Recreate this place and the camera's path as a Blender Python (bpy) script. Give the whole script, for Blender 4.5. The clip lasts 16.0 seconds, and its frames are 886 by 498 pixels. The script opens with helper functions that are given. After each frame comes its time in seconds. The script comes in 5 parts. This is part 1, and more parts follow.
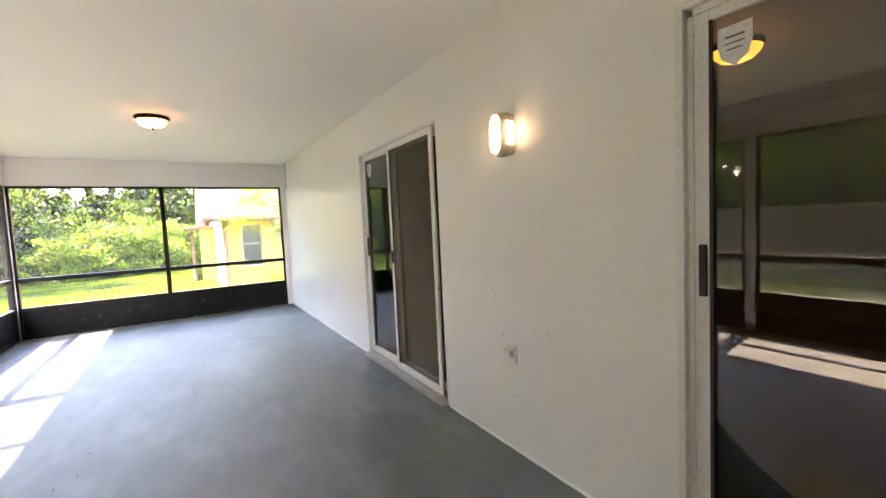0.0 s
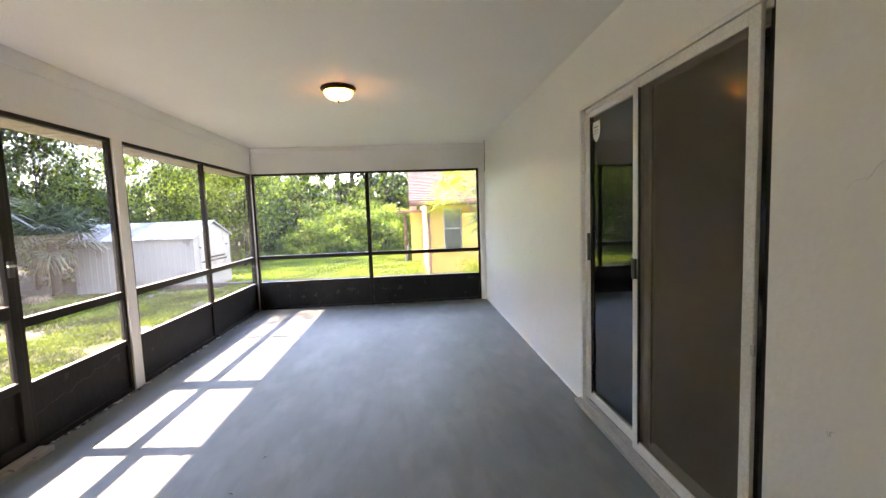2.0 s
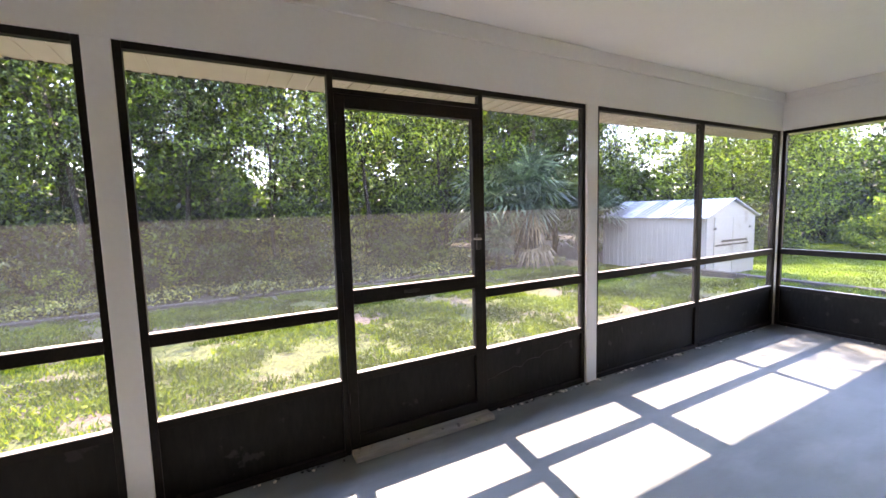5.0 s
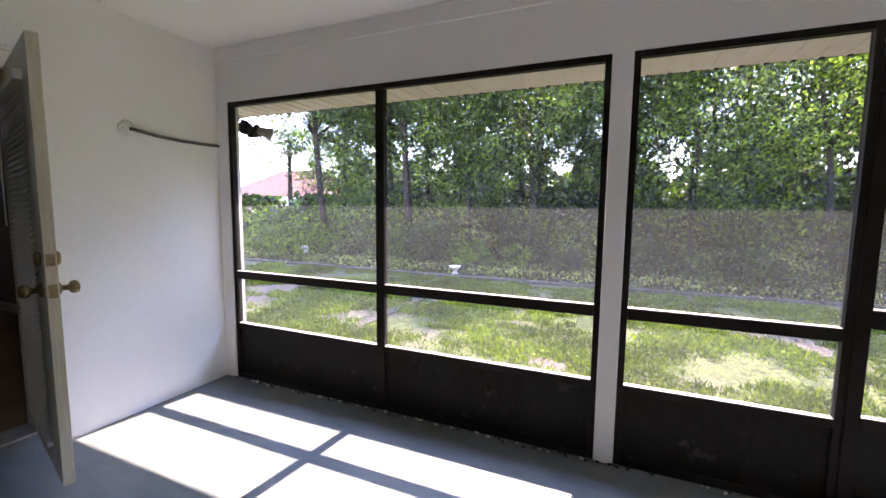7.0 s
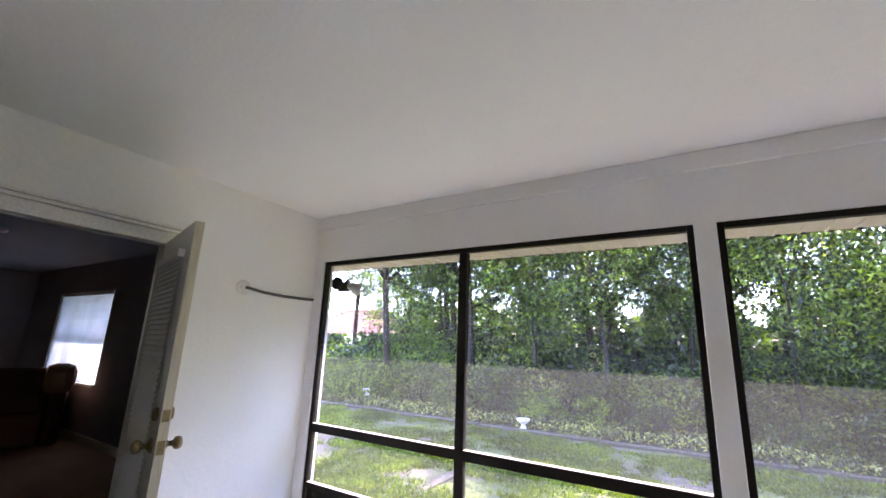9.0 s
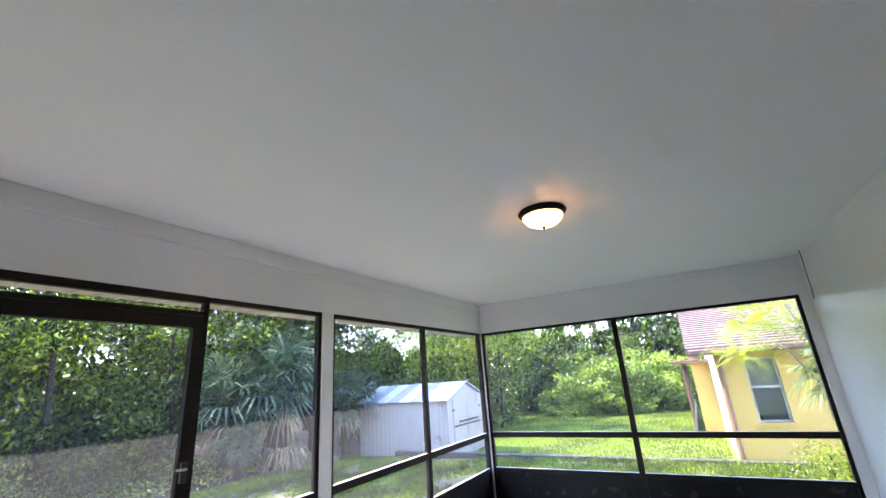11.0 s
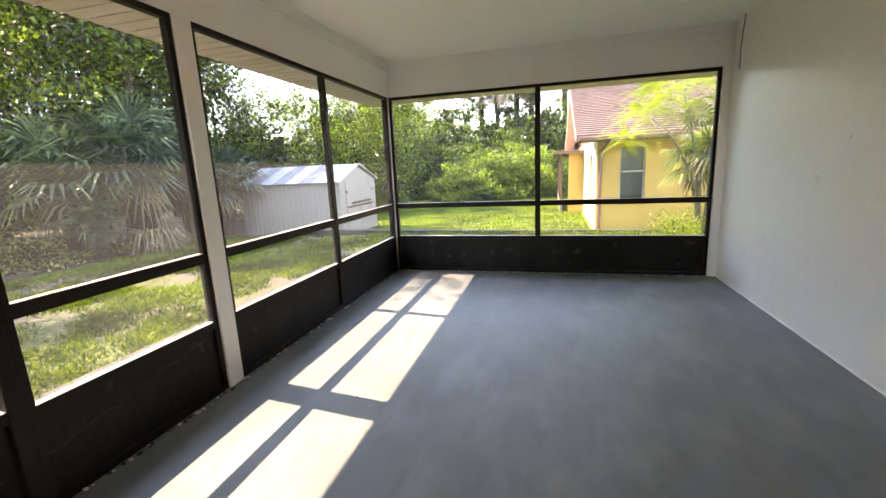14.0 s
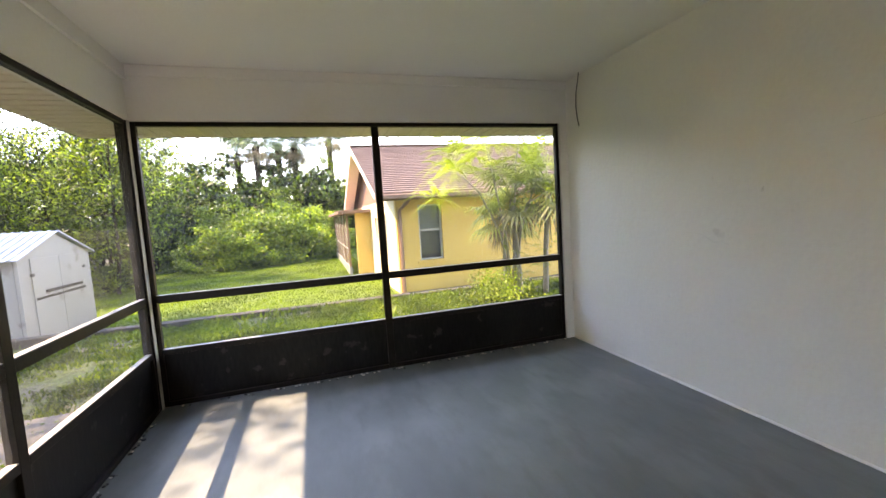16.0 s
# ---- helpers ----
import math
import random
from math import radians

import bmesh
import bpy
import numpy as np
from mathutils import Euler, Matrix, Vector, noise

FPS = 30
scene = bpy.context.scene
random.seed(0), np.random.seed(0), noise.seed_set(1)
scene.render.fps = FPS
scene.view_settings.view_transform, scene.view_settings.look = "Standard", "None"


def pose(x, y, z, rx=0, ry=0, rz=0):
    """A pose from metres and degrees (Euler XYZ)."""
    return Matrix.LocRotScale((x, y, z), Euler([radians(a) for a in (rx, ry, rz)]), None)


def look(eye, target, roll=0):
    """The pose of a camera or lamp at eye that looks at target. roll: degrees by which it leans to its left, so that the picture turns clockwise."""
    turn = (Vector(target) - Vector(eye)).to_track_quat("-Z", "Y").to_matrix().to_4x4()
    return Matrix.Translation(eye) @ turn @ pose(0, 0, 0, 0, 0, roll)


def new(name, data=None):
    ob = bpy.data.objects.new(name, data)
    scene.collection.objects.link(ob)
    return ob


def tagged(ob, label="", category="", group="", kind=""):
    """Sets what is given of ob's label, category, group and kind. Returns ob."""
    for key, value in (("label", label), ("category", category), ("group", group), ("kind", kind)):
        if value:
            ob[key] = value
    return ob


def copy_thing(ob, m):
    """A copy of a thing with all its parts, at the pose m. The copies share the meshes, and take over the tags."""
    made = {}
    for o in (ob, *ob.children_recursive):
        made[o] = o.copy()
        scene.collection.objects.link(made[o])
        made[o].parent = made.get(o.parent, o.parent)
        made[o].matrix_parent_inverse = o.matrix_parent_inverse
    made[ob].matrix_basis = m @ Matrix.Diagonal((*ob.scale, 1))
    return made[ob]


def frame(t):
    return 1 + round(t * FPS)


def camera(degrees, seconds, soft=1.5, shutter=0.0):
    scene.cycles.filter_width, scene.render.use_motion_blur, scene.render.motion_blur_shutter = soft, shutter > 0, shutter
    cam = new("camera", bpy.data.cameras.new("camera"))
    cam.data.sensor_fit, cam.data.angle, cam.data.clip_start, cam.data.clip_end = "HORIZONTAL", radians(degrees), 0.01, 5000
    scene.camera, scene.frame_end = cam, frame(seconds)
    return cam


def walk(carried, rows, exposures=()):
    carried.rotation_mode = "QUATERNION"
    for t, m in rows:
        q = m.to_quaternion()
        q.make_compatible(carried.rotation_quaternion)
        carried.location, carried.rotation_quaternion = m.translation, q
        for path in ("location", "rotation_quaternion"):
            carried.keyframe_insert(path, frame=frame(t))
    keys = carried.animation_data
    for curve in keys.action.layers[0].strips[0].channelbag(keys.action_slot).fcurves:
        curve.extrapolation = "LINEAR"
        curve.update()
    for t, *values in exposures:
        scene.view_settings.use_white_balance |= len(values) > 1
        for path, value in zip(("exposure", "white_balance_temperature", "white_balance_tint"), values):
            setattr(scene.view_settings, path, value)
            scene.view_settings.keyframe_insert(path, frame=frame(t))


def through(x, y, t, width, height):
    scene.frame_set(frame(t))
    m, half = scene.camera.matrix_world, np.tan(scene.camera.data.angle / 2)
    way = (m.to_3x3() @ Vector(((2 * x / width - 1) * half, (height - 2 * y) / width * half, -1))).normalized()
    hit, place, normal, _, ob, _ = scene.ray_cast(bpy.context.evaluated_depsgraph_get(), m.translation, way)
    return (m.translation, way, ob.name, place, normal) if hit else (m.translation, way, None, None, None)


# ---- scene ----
cam = camera(94.3, 16.0)
PATH = [
    (0, (0.265, 0.264, 1.365), (1.313, 1.963, 1.234), -2.7),
    (0.5, (0.329, 0.543, 1.363), (1.057, 2.4, 1.226), -2.9),
    (1, (0.463, 0.844, 1.386), (0.942, 2.781, 1.249), -2.7),
    (1.5, (0.559, 1.155, 1.399), (0.875, 3.124, 1.247), -2.4),
    (2, (0.617, 1.527, 1.403), (0.769, 3.514, 1.237), -2.1),
    (2.5, (0.688, 1.874, 1.392), (0.634, 3.867, 1.232), -1.9),
    (3, (0.712, 2.158, 1.4), (0.438, 4.133, 1.241), -1.8),
    (3.2, (0.706, 2.28, 1.407), (0.334, 4.239, 1.251), -1.8),
    (5.3, (0.395, 2.729, 1.369), (-1.491, 3.369, 1.181), -1.4),
    (5.5, (0.392, 2.689, 1.363), (-1.551, 3.124, 1.177), -1.2),
    (6, (0.404, 2.578, 1.348), (-1.588, 2.554, 1.173), -0.7),
    (6.5, (0.435, 2.449, 1.362), (-1.506, 2.006, 1.174), 0.0),
    (7, (0.472, 2.349, 1.359), (-1.359, 1.568, 1.16), 0.6),
    (7.5, (0.52, 2.253, 1.343), (-1.178, 1.214, 1.144), 0.9),
    (8, (0.54, 2.196, 1.336), (-1.051, 0.995, 1.167), 1.1),
    (8.5, (0.539, 2.221, 1.394), (-1.037, 0.998, 1.533), 1.3),
    (8.7, (0.569, 2.225, 1.429), (-0.992, 1.014, 1.74), 1.6),
    (10.8, (0.644, 2.747, 1.563), (-0.476, 4.252, 2.256), -3.4),
    (11, (0.667, 2.785, 1.550), (-0.261, 4.450, 2.155), -4.0),
    (11.5, (0.673, 2.778, 1.524), (0.053, 4.664, 1.766), -4.2),
    (12, (0.62, 2.668, 1.397), (0.117, 4.586, 1.141), -3.4),
    (12.5, (0.588, 2.593, 1.241), (0.044, 4.327, 0.405), -4.1),
    (13, (0.506, 2.665, 1.198), (-0.065, 4.334, 0.254), -4.3),
    (13.5, (0.359, 2.963, 1.233), (-0.242, 4.769, 0.619), -3.1),
    (14, (0.12, 3.257, 1.28), (-0.393, 5.151, 0.89), -2.6),
    (14.5, (-0.134, 3.542, 1.302), (-0.483, 5.48, 0.956), -3.1),
    (15, (-0.327, 3.91, 1.293), (-0.542, 5.874, 0.984), -3.8),
    (15.5, (-0.527, 4.245, 1.316), (-0.453, 6.231, 1.098), -4.0),
    (16, (-0.611, 4.61, 1.326), (-0.019, 6.512, 1.157), -3.7),
]
walk(cam, [(t, look(eye, target, roll)) for t, eye, target, roll in PATH], [(t, v, k, g) for t, v, k, g in (
    (0, 6.03, 9600, 29), (1, 5.39, 9600, 29), (3, 5.34, 9500, 27), (5.5, 5.01, 8100, 30), (7, 4.96, 7600, 31), (8, 5.26, 7400, 32), (8.5, 5.36, 7400, 32), (11, 5.08, 7100, 25), (12, 4.94, 9300, 24),
    (12.5, 5.11, 10800, 23), (13, 5.11, 11800, 23), (13.5, 4.94, 11200, 23), (14.5, 4.64, 10400, 24), (16, 4.59, 10400, 25))])

# ---- light ----
SUN_TO = Vector((-0.776, 0.088, 1.0)).normalized()
world = bpy.data.worlds.new("sky")
scene.world = world
world.use_nodes = True
wn = world.node_tree.nodes
sky = wn.new("ShaderNodeTexSky")
sky.sky_type = "NISHITA"
sky.sun_disc = False
sky.air_density, sky.dust_density, sky.ozone_density, sky.altitude = 0.8, 0.1, 1.6, 300
sky.sun_elevation = math.asin(SUN_TO.z)
sky.sun_rotation = math.atan2(SUN_TO.x, SUN_TO.y)
wn["Background"].inputs["Strength"].default_value = 0.15
world.node_tree.links.new(sky.outputs[0], wn["Background"].inputs["Color"])
sun = new("sun", bpy.data.lights.new("sun", "SUN"))
sun.data.energy, sun.data.angle, sun.data.color = 1.2, radians(0.5), (1.0, 0.95, 0.87)
sun.matrix_world = look(SUN_TO * 30, (0, 0, 0))

# ---- materials ----
def nodes_of(name):
    m = bpy.data.materials.new(name)
    m.use_nodes = True
    return m, m.node_tree.nodes, m.node_tree.links, m.node_tree.nodes["Principled BSDF"]


def noise_at(n, l, co, scale, detail=3.0, stretch=None):
    t = n.new("ShaderNodeTexNoise")
    t.inputs["Scale"].default_value, t.inputs["Detail"].default_value = scale, detail
    if stretch:
        mp = n.new("ShaderNodeMapping")
        mp.inputs["Scale"].default_value = stretch
        l.new(co, mp.inputs["Vector"])
        co = mp.outputs["Vector"]
    l.new(co, t.inputs["Vector"])
    return t.outputs["Fac"]


def ramp(n, l, fac, a, b, lo=0.35, hi=0.65):
    r = n.new("ShaderNodeValToRGB")
    r.color_ramp.elements[0].position, r.color_ramp.elements[1].position = lo, hi
    r.color_ramp.elements[0].color, r.color_ramp.elements[1].color = (*a, 1), (*b, 1)
    l.new(fac, r.inputs["Fac"])
    return r.outputs["Color"]


def mixed(n, l, fac, a, b, kind="MIX"):
    x = n.new("ShaderNodeMix")
    x.data_type, x.blend_type = "RGBA", kind
    for value, key in ((fac, 0), (a, 6), (b, 7)):
        if hasattr(value, "is_linked"):
            l.new(value, x.inputs[key])
        else:
            x.inputs[key].default_value = value if key == 0 else (*value, 1)
    return x.outputs[2]


def surf(name, a, b, rough=0.6, scale=2.0, fine=60.0, bump=0.1, metal=0.0, stretch=None, rand=0.0, spot=None, spot_scale=4.0, spot_lo=0.66, gloss_var=0.1, dist=0.01, speck=0.35, spec=0.5, wave=0.0):
    """Painted or raw surface: two tones at a broad scale, fine grain, optional stains with a shape of their own."""
    m, n, l, p = nodes_of(name)
    co = n.new("ShaderNodeTexCoord").outputs["Object"]
    broad = noise_at(n, l, co, scale, 5.0, stretch)
    grain = noise_at(n, l, co, fine, 3.0, stretch)
    col = ramp(n, l, broad, a, b)
    col = mixed(n, l, speck, col, ramp(n, l, grain, tuple(c * 0.8 for c in a), tuple(min(1, c * 1.12) for c in b)))
    if spot:
        sp = noise_at(n, l, co, spot_scale, 6.0)
        mask = ramp(n, l, sp, (0, 0, 0), (1, 1, 1), spot_lo, spot_lo + 0.05)
        col = mixed(n, l, mask, col, spot)
    if rand:
        ri = n.new("ShaderNodeObjectInfo").outputs["Random"]
        col = mixed(n, l, 1.0, col, ramp(n, l, ri, (1 - rand,) * 3, (1, 1, 1), 0, 1), "MULTIPLY")
    l.new(col, p.inputs["Base Color"])
    mr = n.new("ShaderNodeMapRange")
    mr.inputs["To Min"].default_value, mr.inputs["To Max"].default_value = max(0.03, rough - gloss_var), min(1, rough + gloss_var)
    l.new(broad, mr.inputs["Value"])
    l.new(mr.outputs[0], p.inputs["Roughness"])
    p.inputs["Metallic"].default_value = metal
    p.inputs["Specular IOR Level"].default_value = spec
    if bump:
        bp = n.new("ShaderNodeBump")
        bp.inputs["Strength"].default_value, bp.inputs["Distance"].default_value = bump, dist
        if wave:
            # soft trowel marks under the grain
            ad = n.new("ShaderNodeMath")
            ad.operation = "MULTIPLY_ADD"
            l.new(noise_at(n, l, co, 6.5, 3.0, (1, 1, 0.6)), ad.inputs[0])
            ad.inputs[1].default_value = wave
            l.new(grain, ad.inputs[2])
            grain = ad.outputs[0]
        l.new(grain, bp.inputs["Height"])
        l.new(bp.outputs[0], p.inputs["Normal"])
    return m


def leaf_mat(name, a, b, through=0.35, rough=0.45):
    """Foliage: colour varies leaf by leaf with painted sun and shade dapple, some light comes through."""
    m, n, l, p = nodes_of(name)
    isl = n.new("ShaderNodeNewGeometry").outputs["Random Per Island"]
    # Mostly dark leaves with a bright few imitate sun flecks among shade.
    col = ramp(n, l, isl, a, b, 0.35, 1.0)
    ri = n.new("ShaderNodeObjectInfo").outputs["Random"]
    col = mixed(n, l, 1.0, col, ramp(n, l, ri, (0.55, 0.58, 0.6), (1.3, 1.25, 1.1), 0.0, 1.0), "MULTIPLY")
    # Broad lit and shaded patches of the foliage, multiplied into its colour.
    dapple = noise_at(n, l, n.new("ShaderNodeTexCoord").outputs["Object"], 0.9, 2.0)
    col = mixed(n, l, 1.0, col, ramp(n, l, dapple, (0.5, 0.52, 0.55), (1.3, 1.25, 1.15), 0.38, 0.62), "MULTIPLY")
    l.new(col, p.inputs["Base Color"])
    p.inputs["Roughness"].default_value = rough
    tr = n.new("ShaderNodeBsdfTranslucent")
    l.new(mixed(n, l, 1.0, col, (1.5, 1.6, 0.7), "MULTIPLY"), tr.inputs["Color"])
    mx = n.new("ShaderNodeMixShader")
    mx.inputs[0].default_value = through
    l.new(p.outputs[0], mx.inputs[1])
    l.new(tr.outputs[0], mx.inputs[2])
    l.new(mx.outputs[0], n["Material Output"].inputs["Surface"])
    return m


def glass_mat(name, tint=(0.9, 0.92, 0.92), ior=1.5):
    m, n, l, p = nodes_of(name)
    tr, gl, fr, mx = (n.new("ShaderNode" + k) for k in ("BsdfTransparent", "BsdfGlossy", "Fresnel", "MixShader"))
    tr.inputs[0].default_value = (*tint, 1)
    gl.inputs["Roughness"].default_value = 0.01
    fr.inputs["IOR"].default_value = ior
    l.new(fr.outputs[0], mx.inputs[0])
    l.new(tr.outputs[0], mx.inputs[1])
    l.new(gl.outputs[0], mx.inputs[2])
    l.new(mx.outputs[0], n["Material Output"].inputs["Surface"])
    return m


def mesh_mat(name, cover=0.3, thread=(0.3, 0.3, 0.3)):
    """Insect screen: fine threads that cover part of the area and scatter light both ways."""
    m, n, l, p = nodes_of(name)
    co = n.new("ShaderNodeTexCoord").outputs["Object"]
    dust = noise_at(n, l, co, 1.6, 4.0)
    col = ramp(n, l, dust, tuple(c * 0.85 for c in thread), tuple(c * 1.15 for c in thread))
    df, tl, tr, m1, m2 = (n.new("ShaderNode" + k) for k in ("BsdfDiffuse", "BsdfTranslucent", "BsdfTransparent", "MixShader", "MixShader"))
    l.new(col, df.inputs["Color"])
    l.new(col, tl.inputs["Color"])
    m1.inputs[0].default_value, m2.inputs[0].default_value = 0.5, cover
    l.new(df.outputs[0], m1.inputs[1])
    l.new(tl.outputs[0], m1.inputs[2])
    l.new(tr.outputs[0], m2.inputs[1])
    l.new(m1.outputs[0], m2.inputs[2])
    l.new(m2.outputs[0], n["Material Output"].inputs["Surface"])
    return m


def glow_mat(name, color, strength, base=(0.8, 0.75, 0.65)):
    m, n, l, p = nodes_of(name)
    co = n.new("ShaderNodeTexCoord").outputs["Object"]
    l.new(ramp(n, l, noise_at(n, l, co, 14.0), tuple(c * 0.65 for c in color), color), p.inputs["Emission Color"])
    p.inputs["Base Color"].default_value = (*base, 1)
    p.inputs["Emission Strength"].default_value = strength
    p.inputs["Roughness"].default_value = 0.25
    return m


WALL = surf("wall paint", (0.80, 0.785, 0.755), (0.86, 0.845, 0.815), 0.34, 0.7, 34.0, 0.17, spot=(0.73, 0.71, 0.68), spot_scale=6.0, spot_lo=0.70, dist=0.012, speck=0.05, wave=2.5)
TRIM = surf("trim paint", (0.78, 0.77, 0.76), (0.83, 0.82, 0.81), 0.5, 1.0, 40.0, 0.05, spot=(0.6, 0.58, 0.55), spot_scale=11.0, spot_lo=0.75, speck=0.06)
CEIL = surf("ceiling paint", (0.84, 0.84, 0.83), (0.88, 0.88, 0.87), 0.7, 0.6, 60.0, 0.14, speck=0.04, wave=3.0)
BRONZE = surf("bronze aluminium", (0.011, 0.009, 0.008), (0.020, 0.017, 0.015), 0.45, 5.0, 80.0, 0.05, spot=(0.05, 0.045, 0.04), spot_scale=26.0, spot_lo=0.74, spec=0.12)
# Pale tone paints sun glint on the rail tops; dark spots are wear.
GLINT_WEAR = surf("pale aluminium for sun glint and wear", (0.32, 0.305, 0.29), (0.43, 0.415, 0.39), 0.55, 6.0, 60.0, 0.08, spot=(0.10, 0.09, 0.08), spot_scale=18.0, spot_lo=0.70)
KICK = surf("bronze kick plate", (0.007, 0.0065, 0.006), (0.017, 0.016, 0.015), 0.42, 3.0, 50.0, 0.06, stretch=(1, 1, 0.25), spot=(0.035, 0.034, 0.033), spot_scale=9.0, spot_lo=0.64, spec=0.12)
WHITE_AL = surf("white aluminium", (0.70, 0.69, 0.66), (0.78, 0.77, 0.74), 0.4, 6.0, 90.0, 0.04, spot=(0.40, 0.38, 0.35), spot_scale=30.0, spot_lo=0.74)
GREY_AL = surf("worn aluminium", (0.36, 0.35, 0.33), (0.46, 0.45, 0.43), 0.45, 6.0, 90.0, 0.06, metal=0.3)
BLACK = surf("black plastic", (0.012, 0.012, 0.012), (0.02, 0.02, 0.02), 0.4, 8.0, 90.0, 0.03)
DOOR_WHITE = surf("door paint", (0.72, 0.70, 0.66), (0.78, 0.76, 0.72), 0.45, 3.0, 60.0, 0.05)
LAMP_TAN = surf("yellowed lamp plastic", (0.56, 0.51, 0.41), (0.64, 0.59, 0.48), 0.4, 6.0, 70.0, 0.04)
DOOR_EDGE = surf("bare door edge", (0.55, 0.49, 0.36), (0.66, 0.60, 0.46), 0.5, 6.0, 70.0, 0.08, stretch=(1, 1, 0.1))
BRASS = surf("aged brass", (0.20, 0.15, 0.085), (0.34, 0.26, 0.14), 0.35, 12.0, 90.0, 0.03, metal=1.0)
NICKEL = surf("dull nickel", (0.35, 0.33, 0.30), (0.48, 0.46, 0.42), 0.3, 12.0, 90.0, 0.03, metal=1.0)
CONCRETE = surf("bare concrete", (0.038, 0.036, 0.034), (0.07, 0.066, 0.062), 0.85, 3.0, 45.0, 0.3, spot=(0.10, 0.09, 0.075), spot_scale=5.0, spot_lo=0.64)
CARPET = surf("tan carpet", (0.44, 0.28, 0.16), (0.54, 0.36, 0.21), 0.95, 2.0, 160.0, 0.5)
# White walls greyed: the rooms' lack of light is put into the paint.
ROOM_UNLIT = surf("room paint greyed as unlit", (0.27, 0.265, 0.285), (0.32, 0.315, 0.335), 0.7, 1.5, 60.0, 0.1)
WOODFLOOR = surf("brown wood floor", (0.13, 0.062, 0.030), (0.21, 0.105, 0.05), 0.4, 3.0, 50.0, 0.08, stretch=(1, 0.1, 1))
LEATHER = surf("brown leather", (0.09, 0.035, 0.022), (0.15, 0.06, 0.04), 0.5, 4.0, 60.0, 0.2)
SLAT = surf("white blind slat", (0.76, 0.76, 0.75), (0.82, 0.82, 0.81), 0.5, 4.0, 60.0, 0.02)
CABLE = surf("grey cable", (0.07, 0.07, 0.07), (0.12, 0.12, 0.12), 0.6, 20.0, 90.0, 0.05)
SOFFIT = surf("cream soffit", (0.74, 0.66, 0.58), (0.80, 0.72, 0.64), 0.55, 2.0, 60.0, 0.05, spot=(0.5, 0.46, 0.38), spot_scale=8.0, spot_lo=0.72)
SHINGLE = surf("brown shingle", (0.105, 0.066, 0.056), (0.16, 0.105, 0.09), 0.9, 3.0, 40.0, 0.5)
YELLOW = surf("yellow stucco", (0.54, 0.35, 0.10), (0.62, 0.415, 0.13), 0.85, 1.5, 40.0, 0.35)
# Paler copy of the yellow: full sun on the side wall, put into colour.
SUNLIT_STUCCO = surf("stucco paled for full sun", (0.62, 0.55, 0.38), (0.70, 0.63, 0.45), 0.85, 1.5, 40.0, 0.3)
BROWN = surf("brown board", (0.16, 0.09, 0.06), (0.23, 0.13, 0.09), 0.6, 3.0, 40.0, 0.15)
TIMBER = surf("weathered timber", (0.030, 0.026, 0.022), (0.07, 0.06, 0.05), 0.9, 4.0, 40.0, 0.5, stretch=(1, 0.2, 1))
OLDWOOD = surf("worn grey wood", (0.25, 0.235, 0.21), (0.36, 0.34, 0.31), 0.7, 5.0, 40.0, 0.2, stretch=(1, 0.15, 1), spot=(0.12, 0.11, 0.10), spot_scale=14.0, spot_lo=0.66)
SHEDWALL = surf("white painted metal", (0.235, 0.235, 0.225), (0.29, 0.285, 0.27), 0.5, 1.5, 50.0, 0.08, stretch=(1, 1, 0.3), spot=(0.20, 0.185, 0.17), spot_scale=3.0, spot_lo=0.62)
SHEDROOF = surf("galvanised roof", (0.26, 0.30, 0.36), (0.46, 0.49, 0.54), 0.4, 3.0, 50.0, 0.05, metal=0.5)
SHEDROOF_DULL = surf("dull weathered roof sheet", (0.13, 0.15, 0.18), (0.24, 0.27, 0.31), 0.6, 3.0, 50.0, 0.05, metal=0.2)
BARK = surf("bark", (0.016, 0.013, 0.010), (0.05, 0.042, 0.034), 0.95, 6.0, 30.0, 0.8, stretch=(1, 1, 0.25), dist=0.03, spec=0.08)
REDROOF = surf("red clay roof", (0.11, 0.036, 0.026), (0.155, 0.052, 0.038), 0.85, 3.0, 30.0, 0.3)
CERAMIC = surf("white planter", (0.66, 0.64, 0.58), (0.76, 0.74, 0.68), 0.5, 6.0, 40.0, 0.1)
GLASS = glass_mat("door glass", (0.86, 0.84, 0.80), 1.8)
PANE = glass_mat("window glass", (0.9, 0.92, 0.92))
SCREEN = mesh_mat("insect screen", 0.18, (0.076, 0.083, 0.090))
DARKMESH = mesh_mat("door insect screen", 0.44, (0.34, 0.30, 0.255))
def bowl_mat():
    """Amber alabaster glass that a bulb behind it lights up."""
    m, n, l, p = nodes_of("amber glass bowl")
    co = n.new("ShaderNodeTexCoord").outputs["Object"]
    col = ramp(n, l, noise_at(n, l, co, 16.0, 5.0), (0.80, 0.42, 0.12), (0.95, 0.64, 0.26))
    p.inputs["Roughness"].default_value = 0.2
    tl, mx = n.new("ShaderNodeBsdfTranslucent"), n.new("ShaderNodeMixShader")
    l.new(col, p.inputs["Base Color"])
    l.new(col, tl.inputs["Color"])
    mx.inputs[0].default_value = 0.75
    l.new(p.outputs[0], mx.inputs[1])
    l.new(tl.outputs[0], mx.inputs[2])
    l.new(mx.outputs[0], n["Material Output"].inputs["Surface"])
    return m


